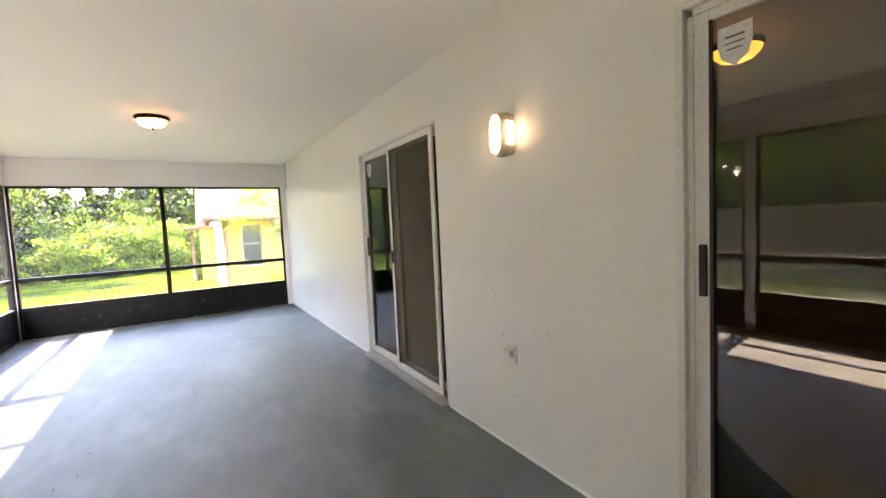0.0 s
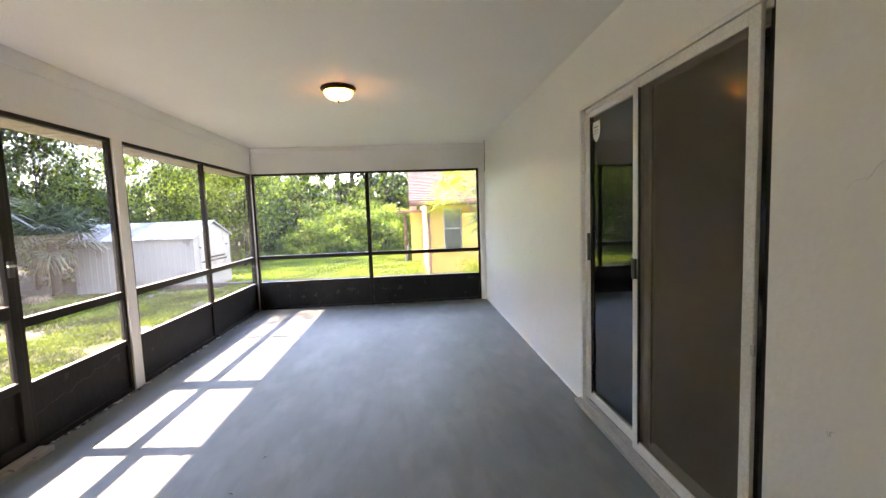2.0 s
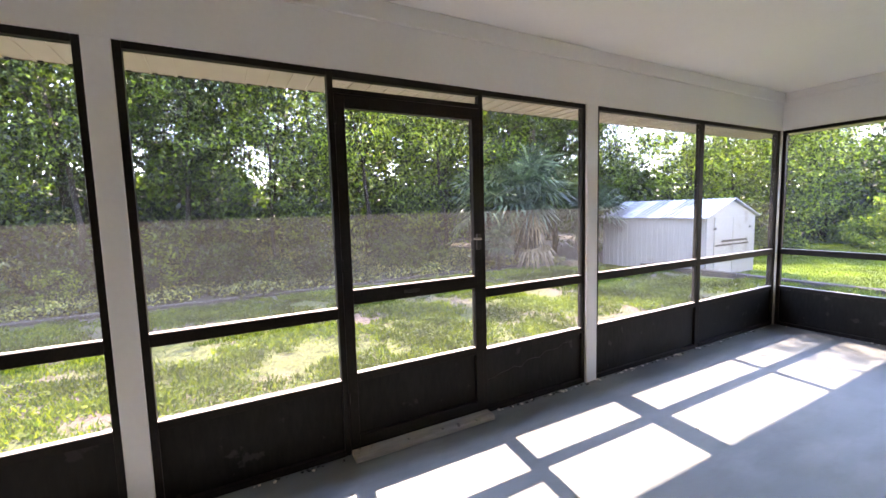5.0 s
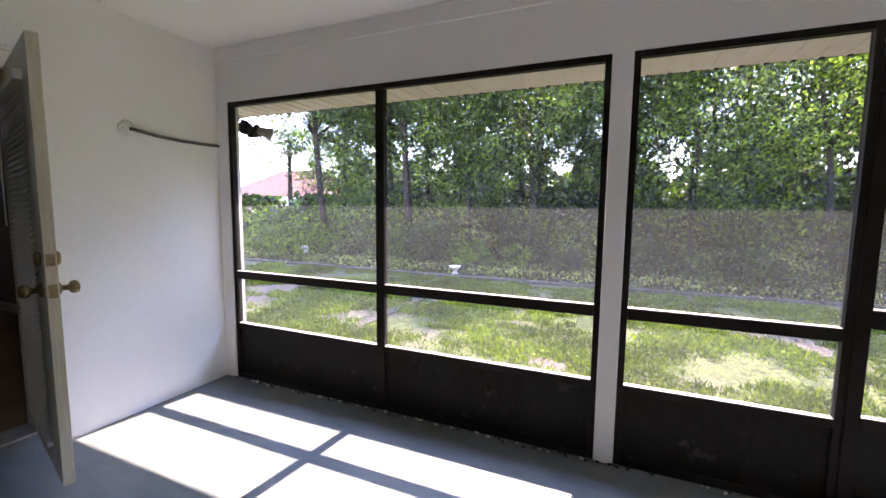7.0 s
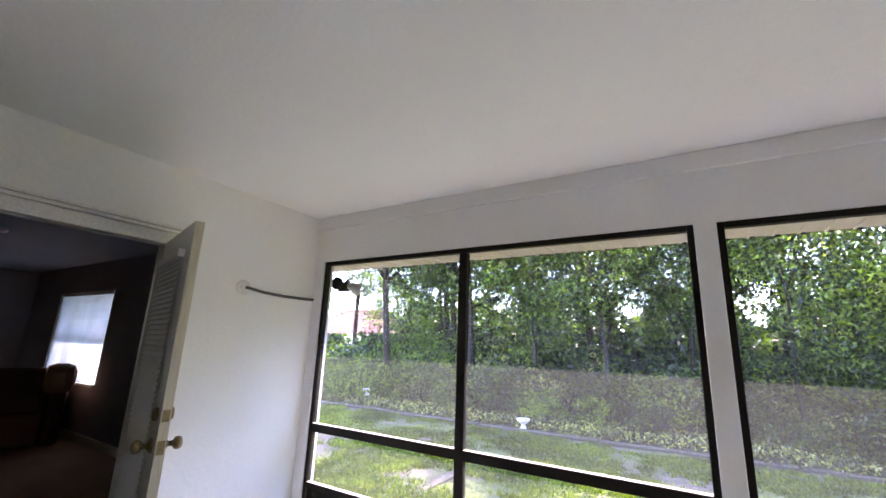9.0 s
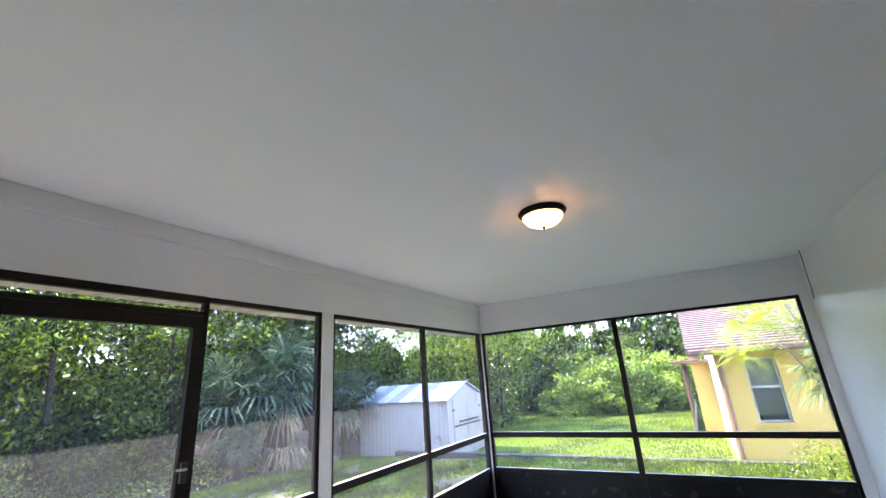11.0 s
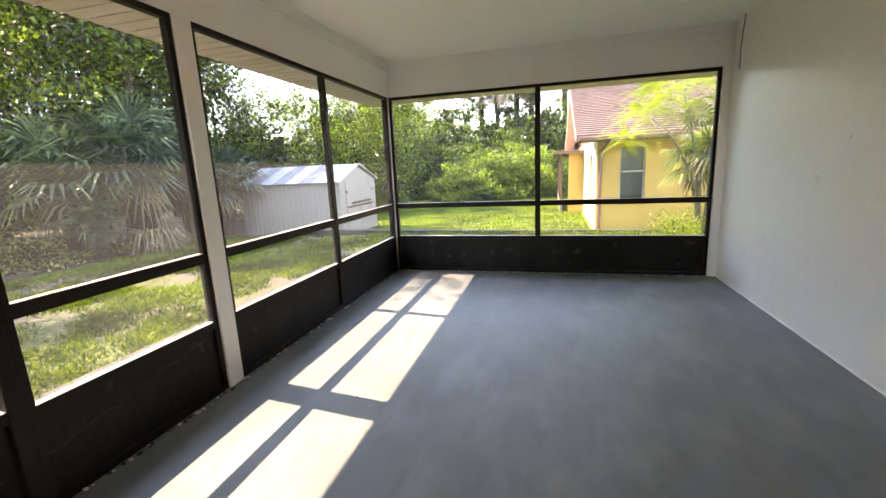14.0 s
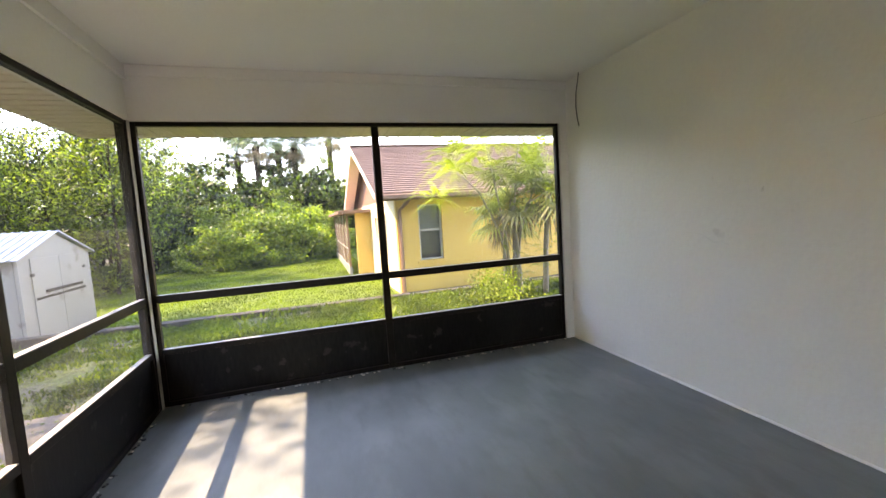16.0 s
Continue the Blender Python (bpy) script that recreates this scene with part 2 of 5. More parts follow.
GLOW = bowl_mat()
GLOW_WHITE = glow_mat("frosted lantern glass", (1.0, 0.86, 0.58), 0.05)
GLOW_AMBER = glow_mat("lit amber bowl", (1.0, 0.42, 0.08), 0.055, (0.7, 0.45, 0.2))
GLOW_SIDE = glow_mat("lit side pane", (1.0, 0.86, 0.60), 0.13)
SLAT_LIT = mesh_mat("thin blind slat", 0.96, (0.66, 0.69, 0.74))
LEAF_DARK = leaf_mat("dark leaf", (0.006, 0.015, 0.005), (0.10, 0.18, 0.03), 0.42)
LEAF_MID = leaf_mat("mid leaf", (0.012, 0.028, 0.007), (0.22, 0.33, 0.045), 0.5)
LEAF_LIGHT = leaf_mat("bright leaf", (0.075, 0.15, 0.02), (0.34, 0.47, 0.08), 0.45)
# Bright end raised to imitate sunlit flecks in the brush.
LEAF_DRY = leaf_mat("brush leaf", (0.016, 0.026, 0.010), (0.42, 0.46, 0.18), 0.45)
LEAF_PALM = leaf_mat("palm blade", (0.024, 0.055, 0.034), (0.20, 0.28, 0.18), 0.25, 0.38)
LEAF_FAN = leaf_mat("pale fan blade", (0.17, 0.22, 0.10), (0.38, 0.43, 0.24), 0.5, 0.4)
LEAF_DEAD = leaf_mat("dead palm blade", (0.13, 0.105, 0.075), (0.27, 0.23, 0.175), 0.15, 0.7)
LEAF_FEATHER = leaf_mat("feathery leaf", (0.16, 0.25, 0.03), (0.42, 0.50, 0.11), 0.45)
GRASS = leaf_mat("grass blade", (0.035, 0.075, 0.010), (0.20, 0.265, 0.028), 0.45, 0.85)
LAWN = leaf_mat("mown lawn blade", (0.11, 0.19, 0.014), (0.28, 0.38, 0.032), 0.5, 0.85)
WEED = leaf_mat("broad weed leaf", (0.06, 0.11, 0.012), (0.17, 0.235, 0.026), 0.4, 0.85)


def floor_mat():
    """Grey floor enamel: brushed swirls, scuffs and a satin sheen."""
    m, n, l, p = nodes_of("grey floor paint")
    co = n.new("ShaderNodeTexCoord").outputs["Object"]
    swirl = noise_at(n, l, co, 2.2, 7.0, (1, 0.6, 1))
    fine = noise_at(n, l, co, 38.0, 4.0, (1, 0.35, 1))
    scuff = noise_at(n, l, co, 3.5, 9.0, (1, 0.5, 1))
    col = ramp(n, l, swirl, (0.128, 0.148, 0.153), (0.19, 0.215, 0.222), 0.3, 0.7)
    col = mixed(n, l, ramp(n, l, scuff, (0, 0, 0), (0.48, 0.48, 0.48), 0.50, 0.68), col, (0.24, 0.262, 0.27))
    worn = noise_at(n, l, co, 11.0, 8.0, (1, 0.3, 1))
    col = mixed(n, l, ramp(n, l, worn, (0, 0, 0), (0.38, 0.38, 0.38), 0.5, 0.7), col, (0.115, 0.127, 0.13))
    dots = noise_at(n, l, co, 60.0, 2.0)
    col = mixed(n, l, ramp(n, l, dots, (0, 0, 0), (0.6, 0.6, 0.6), 0.80, 0.82), col, (0.08, 0.08, 0.08))
    l.new(col, p.inputs["Base Color"])
    mr = n.new("ShaderNodeMapRange")
    mr.inputs["To Min"].default_value, mr.inputs["To Max"].default_value = 0.36, 0.62
    p.inputs["Specular IOR Level"].default_value = 0.35
    l.new(swirl, mr.inputs["Value"])
    l.new(mr.outputs[0], p.inputs["Roughness"])
    bp = n.new("ShaderNodeBump")
    bp.inputs["Strength"].default_value, bp.inputs["Distance"].default_value = 0.12, 0.01
    l.new(fine, bp.inputs["Height"])
    l.new(bp.outputs[0], p.inputs["Normal"])
    return m


def ground_mat():
    """Thin lawn with sandy patches, leaf litter under the woods, denser lawn past the timber edge."""
    m, n, l, p = nodes_of("yard ground")
    co = n.new("ShaderNodeTexCoord").outputs["Object"]
    patch = noise_at(n, l, co, 0.8, 6.0)
    tuft = noise_at(n, l, co, 22.0, 9.0)
    grain = noise_at(n, l, co, 70.0, 3.0)
    green = ramp(n, l, tuft, (0.035, 0.052, 0.011), (0.10, 0.125, 0.03), 0.42, 0.62)
    sand = ramp(n, l, grain, (0.07, 0.056, 0.047), (0.135, 0.108, 0.09))
    col = mixed(n, l, ramp(n, l, patch, (0, 0, 0), (1, 1, 1), 0.46, 0.60), green, sand)
    sp = n.new("ShaderNodeSeparateXYZ")
    l.new(co, sp.inputs[0])

    def past(out, edge, wide):
        r = n.new("ShaderNodeMapRange")
        r.inputs["From Min"].default_value, r.inputs["From Max"].default_value = edge, edge + wide
        l.new(out, r.inputs["Value"])
        return r.outputs[0]
    lawn = ramp(n, l, tuft, (0.06, 0.105, 0.009), (0.11, 0.16, 0.016))
    col = mixed(n, l, past(sp.outputs["Y"], 11.75, 0.15), col, lawn)
    litter = ramp(n, l, grain, (0.018, 0.017, 0.010), (0.055, 0.048, 0.030))
    col = mixed(n, l, past(sp.outputs["X"], -7.75, -0.3), col, litter)
    l.new(col, p.inputs["Base Color"])
    p.inputs["Roughness"].default_value = 0.95
    bp = n.new("ShaderNodeBump")
    bp.inputs["Strength"].default_value, bp.inputs["Distance"].default_value = 1.0, 0.05
    l.new(tuft, bp.inputs["Height"])
    l.new(bp.outputs[0], p.inputs["Normal"])
    return m


FLOORPAINT, GROUND = floor_mat(), ground_mat()


# ---- building helpers ----
def box(bm, x0, x1, y0, y1, z0, z1, bevel=0.0, m=None):
    made = bmesh.ops.create_cube(bm, size=1.0)["verts"]
    bmesh.ops.scale(bm, vec=(x1 - x0, y1 - y0, z1 - z0), verts=made)
    bmesh.ops.translate(bm, vec=((x0 + x1) / 2, (y0 + y1) / 2, (z0 + z1) / 2), verts=made)
    if m:
        bmesh.ops.transform(bm, matrix=m, verts=made)
    if bevel:
        edges = list({e for v in made for e in v.link_edges})
        bmesh.ops.bevel(bm, geom=edges, offset=bevel, segments=2, profile=0.5, affect="EDGES")
    return bm


def boxes(rows, bevel=0.0, m=None):
    bm = bmesh.new()
    for r in rows:
        box(bm, *r, bevel=bevel, m=m)
    return bm


def lathe(profile, steps=32, m=None, bm=None):
    """A turned body from (radius, height) pairs."""
    bm = bm or bmesh.new()
    rings = []
    for r, z in profile:
        rings.append([bm.verts.new((r * math.cos(2 * math.pi * k / steps), r * math.sin(2 * math.pi * k / steps), z)) for k in range(steps)])
    for a, b in zip(rings, rings[1:]):
        for k in range(steps):
            bm.faces.new((a[k], a[(k + 1) % steps], b[(k + 1) % steps], b[k]))
    for ring, flip in ((rings[0], True), (rings[-1], False)):
        bm.faces.new(ring[::-1] if flip else ring)
    if m:
        bmesh.ops.transform(bm, matrix=m, verts=[v for ring in rings for v in ring])
    return bm


def tube(points, radii, sides=8, bm=None):
    """A round tapered bar along points."""
    bm = bm or bmesh.new()
    pts = [Vector(p) for p in points]
    if not hasattr(radii, "__len__"):
        radii = [radii] * len(pts)
    rings = []
    for i, (p, r) in enumerate(zip(pts, radii)):
        d = (pts[min(i + 1, len(pts) - 1)] - pts[max(i - 1, 0)]).normalized()
        u = d.orthogonal().normalized() if i == 0 else (u - d * u.dot(d)).normalized()
        v = d.cross(u)
        rings.append([bm.verts.new(p + r * (math.cos(2 * math.pi * k / sides) * u + math.sin(2 * math.pi * k / sides) * v)) for k in range(sides)])
    for a, b in zip(rings, rings[1:]):
        for k in range(sides):
            bm.faces.new((a[k], a[(k + 1) % sides], b[(k + 1) % sides], b[k]))
    bm.faces.new(rings[0][::-1])
    bm.faces.new(rings[-1])
    return bm


def part(name, bm, material, parent=None, label="", smooth=False):
    """Links a bmesh as one mesh object; under a thing or part when parent is given."""
    me = bpy.data.meshes.new(name)
    bmesh.ops.recalc_face_normals(bm, faces=bm.faces)
    bm.to_mesh(me)
    bm.free()
    me.materials.append(material)
    if smooth:
        me.shade_smooth()
    return link(name, me, parent, label)


def link(name, me, parent=None, label=""):
    ob = new(name, me)
    if parent:
        ob.parent = parent
        root = parent
        while root.parent:
            root = root.parent
        if parent is root:
            ob.matrix_parent_inverse = Matrix.Translation(-root.location)
    if label:
        ob["label"] = label
    return ob


def thing(name, at, label, category, group="", kind=""):
    ob = new(name)
    ob.empty_display_size = 0.1
    ob.location = at
    return tagged(ob, label, category, group, kind)


def structure(name, bm, material, label, category):
    return tagged(part(name, bm, material), label, category, kind="structure")


# ---- the porch: floor, ceiling, walls ----
XS, XW, YB, YF, ZC = -1.83, 1.82, -0.50, 8.16, 2.52
TOP, SILL, RAIL = 2.13, 0.44, 0.795
structure("floor", boxes([(-1.96, 2.02, YB - 0.14, YF + 0.14, -0.30, 0.0)]), FLOORPAINT, "grey painted concrete porch floor with scuffs", "floor")
structure("ceiling", boxes([(-1.95, XW + 0.02, YB - 0.02, YF + 0.10, ZC, ZC + 0.05)]), CEIL, "smooth white painted porch ceiling", "ceiling")
D1L, D0L, DW, DH = 4.36, 1.11, 1.54, 2.10
structure("wall_east", boxes([
    (XW, XW + 0.2, YB - 0.14, D0L - DW, 0, ZC), (XW, XW + 0.2, D0L, D1L - DW, 0, ZC), (XW, XW + 0.2, D1L, YF + 0.14, 0, ZC),
    (XW, XW + 0.2, D0L - DW, D0L, DH, ZC), (XW, XW + 0.2, D1L - DW, D1L, DH, ZC)]), WALL, "off-white painted stucco house wall", "wall")
OPL, OPR, OPZ = 0.87, -0.665, 2.03
structure("wall_south", boxes([
    (-1.95, OPR, YB - 0.14, YB, 0, ZC), (OPL, XW, YB - 0.14, YB, 0, ZC), (OPR, OPL, YB - 0.14, YB, OPZ + 0.03, ZC)]), WALL, "off-white painted end wall", "wall")
structure("step", boxes([(OPR - 0.05, XW, YB - 0.14, YB + 0.02, 0.0, 0.125)], 0.006), FLOORPAINT, "grey painted concrete curb below the double door", "step")
structure("beam_west", boxes([(-1.93, -1.80, YB, YF + 0.10, TOP, ZC)]), TRIM, "grey-white painted header beam over the screens", "beam")
structure("beam_north", boxes([(-1.80, XW, YF - 0.035, YF + 0.10, TOP, ZC)]), TRIM, "grey-white painted header beam over the screens", "beam")
structure("trim_west", boxes([(-1.80, -1.778, YB, YF - 0.035, 2.415, ZC - 0.002)], 0.004), TRIM, "painted ledger board under the ceiling", "trim")
structure("trim_north", boxes([(-1.778, XW, YF - 0.055, YF - 0.035, 2.44, ZC - 0.002)], 0.004), TRIM, "painted ledger board under the ceiling", "trim")

post_rows = (("post", 2.28, 2.38), ("post", 5.165, 5.28))
for nm, y0, y1 in post_rows:
    tagged(part(nm, boxes([(-1.853, -1.795, y0, y1, 0.0, TOP)], 0.004), TRIM), "white painted square wooden post with a chipped foot", "post", "posts between the screens")
structure("trim_south_post", boxes([(-1.91, -1.795, YB, -0.40, 0, TOP)], 0.003), TRIM, "white painted corner board", "trim")
structure("trim_north_post", boxes([(1.735, XW, YF - 0.04, YF + 0.05, 0, TOP)], 0.003), TRIM, "white painted corner board beside the house wall", "trim")


# ---- screen bays ----
def bay(axis, a, b, bars, label):
    """One aluminium screen bay between a and b along its wall, with upright bars."""
    def bx(u0, u1, w0, w1, z0, z1):
        return (XS + w0, XS + w1, u0, u1, z0, z1) if axis == "y" else (u0, u1, YF + 0.005 - w1, YF + 0.005 - w0, z0, z1)
    mid = (a + b) / 2
    ob = thing("screen_bay", (XS, mid, 0) if axis == "y" else (mid, YF, 0), label, "screen panel", "screen bays round the porch")
    f, w0, w1 = 0.032, -0.025, 0.02
    for u0, u1 in ((a, a + f), (b - f, b)):
        part("side_frame", boxes([bx(u0, u1, w0, w1, 0.0, TOP)], 0.003), BRONZE, ob)
    part("top_frame", boxes([bx(a + f, b - f, w0, w1, TOP - 0.032, TOP)], 0.003), BRONZE, ob)
    cuts = [a + f, *[c for u in bars for c in (u - 0.03, u + 0.03)], b - f]
    for u in bars:
        part("upright_bar", boxes([bx(u - 0.03, u + 0.03, w0, w1, 0.0, TOP - 0.032)], 0.003), BRONZE, ob)
    for u0, u1 in zip(cuts[::2], cuts[1::2]):
        part("cross_rail", boxes([bx(u0, u1, w0, w1, RAIL, RAIL + 0.058)], 0.003), BRONZE, ob)
        part("sill_rail", boxes([bx(u0, u1, w0, w1, SILL - 0.04, SILL)], 0.003), BRONZE, ob)
        part("foot_rail", boxes([bx(u0, u1, w0, w1 + 0.006, 0.0, 0.035)], 0.003), BRONZE, ob)
        part("kick_plate", boxes([bx(u0, u1, -0.006, 0.0, 0.035, SILL - 0.04)]), KICK, ob, "dark bronze kick plate with stains")
        # Thin pale strip stands in for sunlight on the rail's top edge.
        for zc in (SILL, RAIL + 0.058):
            part("sun_glint_edge", boxes([bx(u0, u1, w0 + 0.004, w1 - 0.004, zc, zc + 0.003)]), GLINT_WEAR, ob, "pale strip painted as sun glint on the rail top")
        for z0, z1 in ((SILL + 0.003, RAIL), (RAIL + 0.061, TOP - 0.032)):
            part("screen", boxes([bx(u0, u1, -0.0015, 0.0, z0, z1)]), SCREEN, ob, "fine grey insect screen")
    return ob


bay("y", -0.40, 2.28, [0.93], "dark bronze screen bay with one upright and kick plates")
bay("y", 2.38, 3.30, [], "narrow dark bronze screen bay beside the screen door")
bay("y", 4.215, 5.165, [], "narrow dark bronze screen bay beside the screen door")
bay("y", 5.28, 8.10, [6.665], "dark bronze screen bay with one upright and kick plates")
bay("x", -1.80, 1.735, [-0.045], "wide dark bronze screen bay facing the neighbour")
structure("trim_corner_post", boxes([(-1.88, -1.80, 8.10, 8.21, 0, TOP)], 0.004), BRONZE, "dark bronze corner post of the screens", "trim")


structure("trim_corner_edge", boxes([(-1.80, -1.794, 8.085, 8.128, 0.0, TOP)], 0.001), GLINT_WEAR, "pale worn edge strip of the corner post", "trim")


def screen_door():
    ob = thing("screen_door", (XS, 3.76, 0), "closed dark bronze aluminium screen door with kick plate", "door")
    y0, y1, x0, x1, zt = 3.3005, 4.2145, XS - 0.02, XS + 0.025, 2.008
    for a, b in ((y0, y0 + 0.055), (y1 - 0.055, y1)):
        part("stile", boxes([(x0, x1, a, b, 0.045, zt)], 0.004), BRONZE, ob)
    part("top_rail", boxes([(x0, x1, y0 + 0.055, y1 - 0.055, zt - 0.070, zt)], 0.004), BRONZE, ob)
    part("header", boxes([(x0, x1 - 0.003, y0 - 0.003, y1 + 0.003, zt + 0.004, zt + 0.03)], 0.003), BRONZE, ob)
    part("middle_rail", boxes([(x0, x1, y0 + 0.055, y1 - 0.055, 0.865, 0.945)], 0.004), BRONZE, ob)
    part("lower_rail", boxes([(x0, x1, y0 + 0.055, y1 - 0.055, 0.42, 0.468)], 0.004), BRONZE, ob)
    part("bottom_rail", boxes([(x0, x1, y0 + 0.055, y1 - 0.055, 0.045, 0.10)], 0.004), BRONZE, ob)
    part("door_sweep", boxes([(x0 + 0.008, x1 - 0.008, y0 + 0.001, y1 - 0.001, 0.0, 0.043)], 0.003), BRONZE, ob, "dark sweep under the door")
    part("kick_plate", boxes([(XS - 0.006, XS, y0 + 0.055, y1 - 0.055, 0.10, 0.42)]), KICK, ob)
    # Sun on the door's rail tops, added as pale strips.
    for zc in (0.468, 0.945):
        part("sun_glint_edge", boxes([(x0 + 0.004, x1 - 0.004, y0 + 0.055, y1 - 0.055, zc, zc + 0.003)]), GLINT_WEAR, ob, "pale strip painted as sun glint on the rail top")
    for a, b in ((0.471, 0.865), (0.948, zt - 0.070)):
        part("screen", boxes([(XS - 0.0015, XS, y0 + 0.055, y1 - 0.055, a, b)]), SCREEN, ob)
    part("transom_screen", boxes([(XS - 0.0015, XS, y0, y1, zt + 0.03, TOP - 0.04)]), SCREEN, ob)
    part("transom_frame", boxes([(x0, x1 - 0.003, y0 - 0.003, y1 + 0.003, TOP - 0.04, TOP)]), BRONZE, ob)
    h = part("latch", boxes([(x1, x1 + 0.018, y1 - 0.045, y1 - 0.012, 1.12, 1.22)], 0.004), BLACK, ob)
    part("lever", tube([(x1 + 0.01, y1 - 0.03, 1.19), (x1 + 0.04, y1 - 0.03, 1.19), (x1 + 0.045, y1 - 0.085, 1.192)], 0.007), NICKEL, ob, "small grey lever")
    part("lock_plate", boxes([(x1, x1 + 0.006, y1 - 0.04, y1 - 0.016, 0.90, 0.98)], 0.002), BRONZE, ob)
    for z in (0.30, 1.05, 1.85):
        part("hinge", tube([(x1 + 0.002, y0, z), (x1 + 0.002, y0, z + 0.07)], 0.007), BRONZE, ob)
    part("pull", boxes([(x1, x1 + 0.008, 3.66, 3.76, 0.895, 0.915)], 0.003), BLACK, ob)
    return ob


screen_door()
structure("threshold_screen_door", boxes([(-1.80, -1.705, 3.30, 4.23, 0.0, 0.034)], 0.006), OLDWOOD, "worn grey timber threshold before the screen door", "threshold")


# ---- sliding glass doors in the house wall ----
def sliding_door():
    """Built with its far jamb at y = 0, running to y = -DW."""
    ob = thing("sliding_door", (0, 0, 0), "white aluminium sliding glass door with a dark insect screen", "door", "sliding doors in the house wall")
    W, H = DW, DH
    part("jamb", boxes([(-0.008, 0.11, -0.028, 0.0, 0.0, H), (0.02, 0.045, -0.05, -0.028, 0.04, H - 0.05), (0.075, 0.11, -0.05, -0.028, 0.04, H - 0.05)], 0.002), WHITE_AL, ob)
    # Dark finish stands in for the shaded gap beside this jamb.
    part("jamb", boxes([(0.004, 0.11, -W, -W + 0.012, 0.0, H), (0.03, 0.06, -W + 0.012, -W + 0.05, 0.04, H - 0.05)], 0.002), BRONZE, ob, "side jamb painted dark for the shaded gap")
    part("head", boxes([(-0.008, 0.11, -W, -0.028, H - 0.025, H), (0.018, 0.03, -W + 0.024, -0.05, H - 0.05, H - 0.025), (0.062, 0.074, -W + 0.024, -0.05, H - 0.05, H - 0.025)], 0.002), WHITE_AL, ob)
    part("track", boxes([(-0.055, 0.14, -W - 0.01, 0.01, 0.0, 0.03), (0.012, 0.018, -W + 0.03, -0.03, 0.03, 0.05), (0.058, 0.064, -W + 0.03, -0.03, 0.03, 0.05), (-0.008, 0.0, -W + 0.02, -0.02, 0.03, 0.042)], 0.002), GREY_AL, ob, "worn grey aluminium sill track")

    def leaf(name, x0, x1, y0, y1, stile, glazing, mat, glabel):
        p = part(name, boxes([(x0, x1, y0, y0 + stile, 0.05, H - 0.03), (x0, x1, y1 - stile, y1, 0.05, H - 0.03),
                              (x0, x1, y0 + stile, y1 - stile, H - 0.03 - stile, H - 0.03), (x0, x1, y0 + stile, y1 - stile, 0.05, 0.05 + stile * 1.2)], 0.003), WHITE_AL, ob)
        xm = (x0 + x1) / 2
        part(glazing, boxes([(xm - 0.002, xm + 0.002, y0 + stile, y1 - stile, 0.05 + stile * 1.2, H - 0.03 - stile)]), mat, p, glabel)
        part("gasket", boxes([(x0 - 0.002, x0 + 0.006, y1 - stile - 0.012, y1 - stile, 0.05 + stile, H - 0.03 - stile)]), BLACK, p)
        return p
    g = leaf("glass_panel", 0.026, 0.054, -0.748, -0.045, 0.055, "glass", GLASS, "dark reflecting glass")
    leaf("fixed_panel", 0.066, 0.094, -W + 0.03, -0.70, 0.05, "glass", GLASS, "dark reflecting glass")
    s = leaf("screen_panel", -0.004, 0.014, -W + 0.052, -0.69, 0.052, "insect_screen", DARKMESH, "dark insect screen")
    part("pull_handle", boxes([(0.014, 0.034, -0.092, -0.066, 1.05, 1.24)], 0.005), BLACK, g, "black plastic pull handle")
    part("screen_latch", boxes([(-0.018, -0.003, -0.735, -0.700, 1.02, 1.13)], 0.004), BLACK, s, "black screen latch")
    part("catch", boxes([(-0.010, -0.002, -W + 0.040, -W + 0.056, 0.86, 0.90)], 0.002), NICKEL, s, "small metal catch")
    # shield-shaped alarm notice with unreadable lines
    bm = bmesh.new()
    out = [(-0.05, 0.06), (0.05, 0.06), (0.052, 0.0), (0.04, -0.045), (0.0, -0.075), (-0.04, -0.045), (-0.052, 0.0)]
    fr = [bm.verts.new((0.0305, -0.175 + u, 1.915 + v)) for u, v in out]
    bk = [bm.verts.new((0.0325, -0.175 + u, 1.915 + v)) for u, v in out]
    bm.faces.new(fr)
    bm.faces.new(bk[::-1])
    for k in range(7):
        bm.faces.new((fr[k], fr[(k + 1) % 7], bk[(k + 1) % 7], bk[k]))
    st = part("notice", bm, SLAT, g, "white shield-shaped notice with faint lines")
    st.location.x = 0.005
    part("printed_lines", boxes([(0.0346, 0.0353, -0.205, -0.145, 1.935, 1.941), (0.0346, 0.0353, -0.205, -0.145, 1.915, 1.919), (0.0346, 0.0353, -0.20, -0.15, 1.895, 1.899)]), CABLE, g)
    return ob


slider = sliding_door()
slider.location = (XW, D1L, 0)
copy_thing(slider, pose(XW, D0L, 0))

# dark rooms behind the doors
structure("wall_living_room", boxes([(2.02, 6.6, -0.7, -0.62, 0, 2.52), (2.02, 6.6, 6.5, 6.6, 0, 2.52), (6.5, 6.6, -0.62, 6.5, 0, 2.52)]), ROOM_UNLIT, "living room walls painted grey for lack of light", "wall")
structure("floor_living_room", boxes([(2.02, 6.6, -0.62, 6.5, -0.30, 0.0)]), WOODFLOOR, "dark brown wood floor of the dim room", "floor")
structure("ceiling_living_room", boxes([(2.02, 6.6, -0.7, 6.6, 2.52, 2.56)]), ROOM_UNLIT, "dim ceiling of the living room", "ceiling")
BX0, BX1, BY0, BZ = -1.84, 1.82, -7.6, 0.12
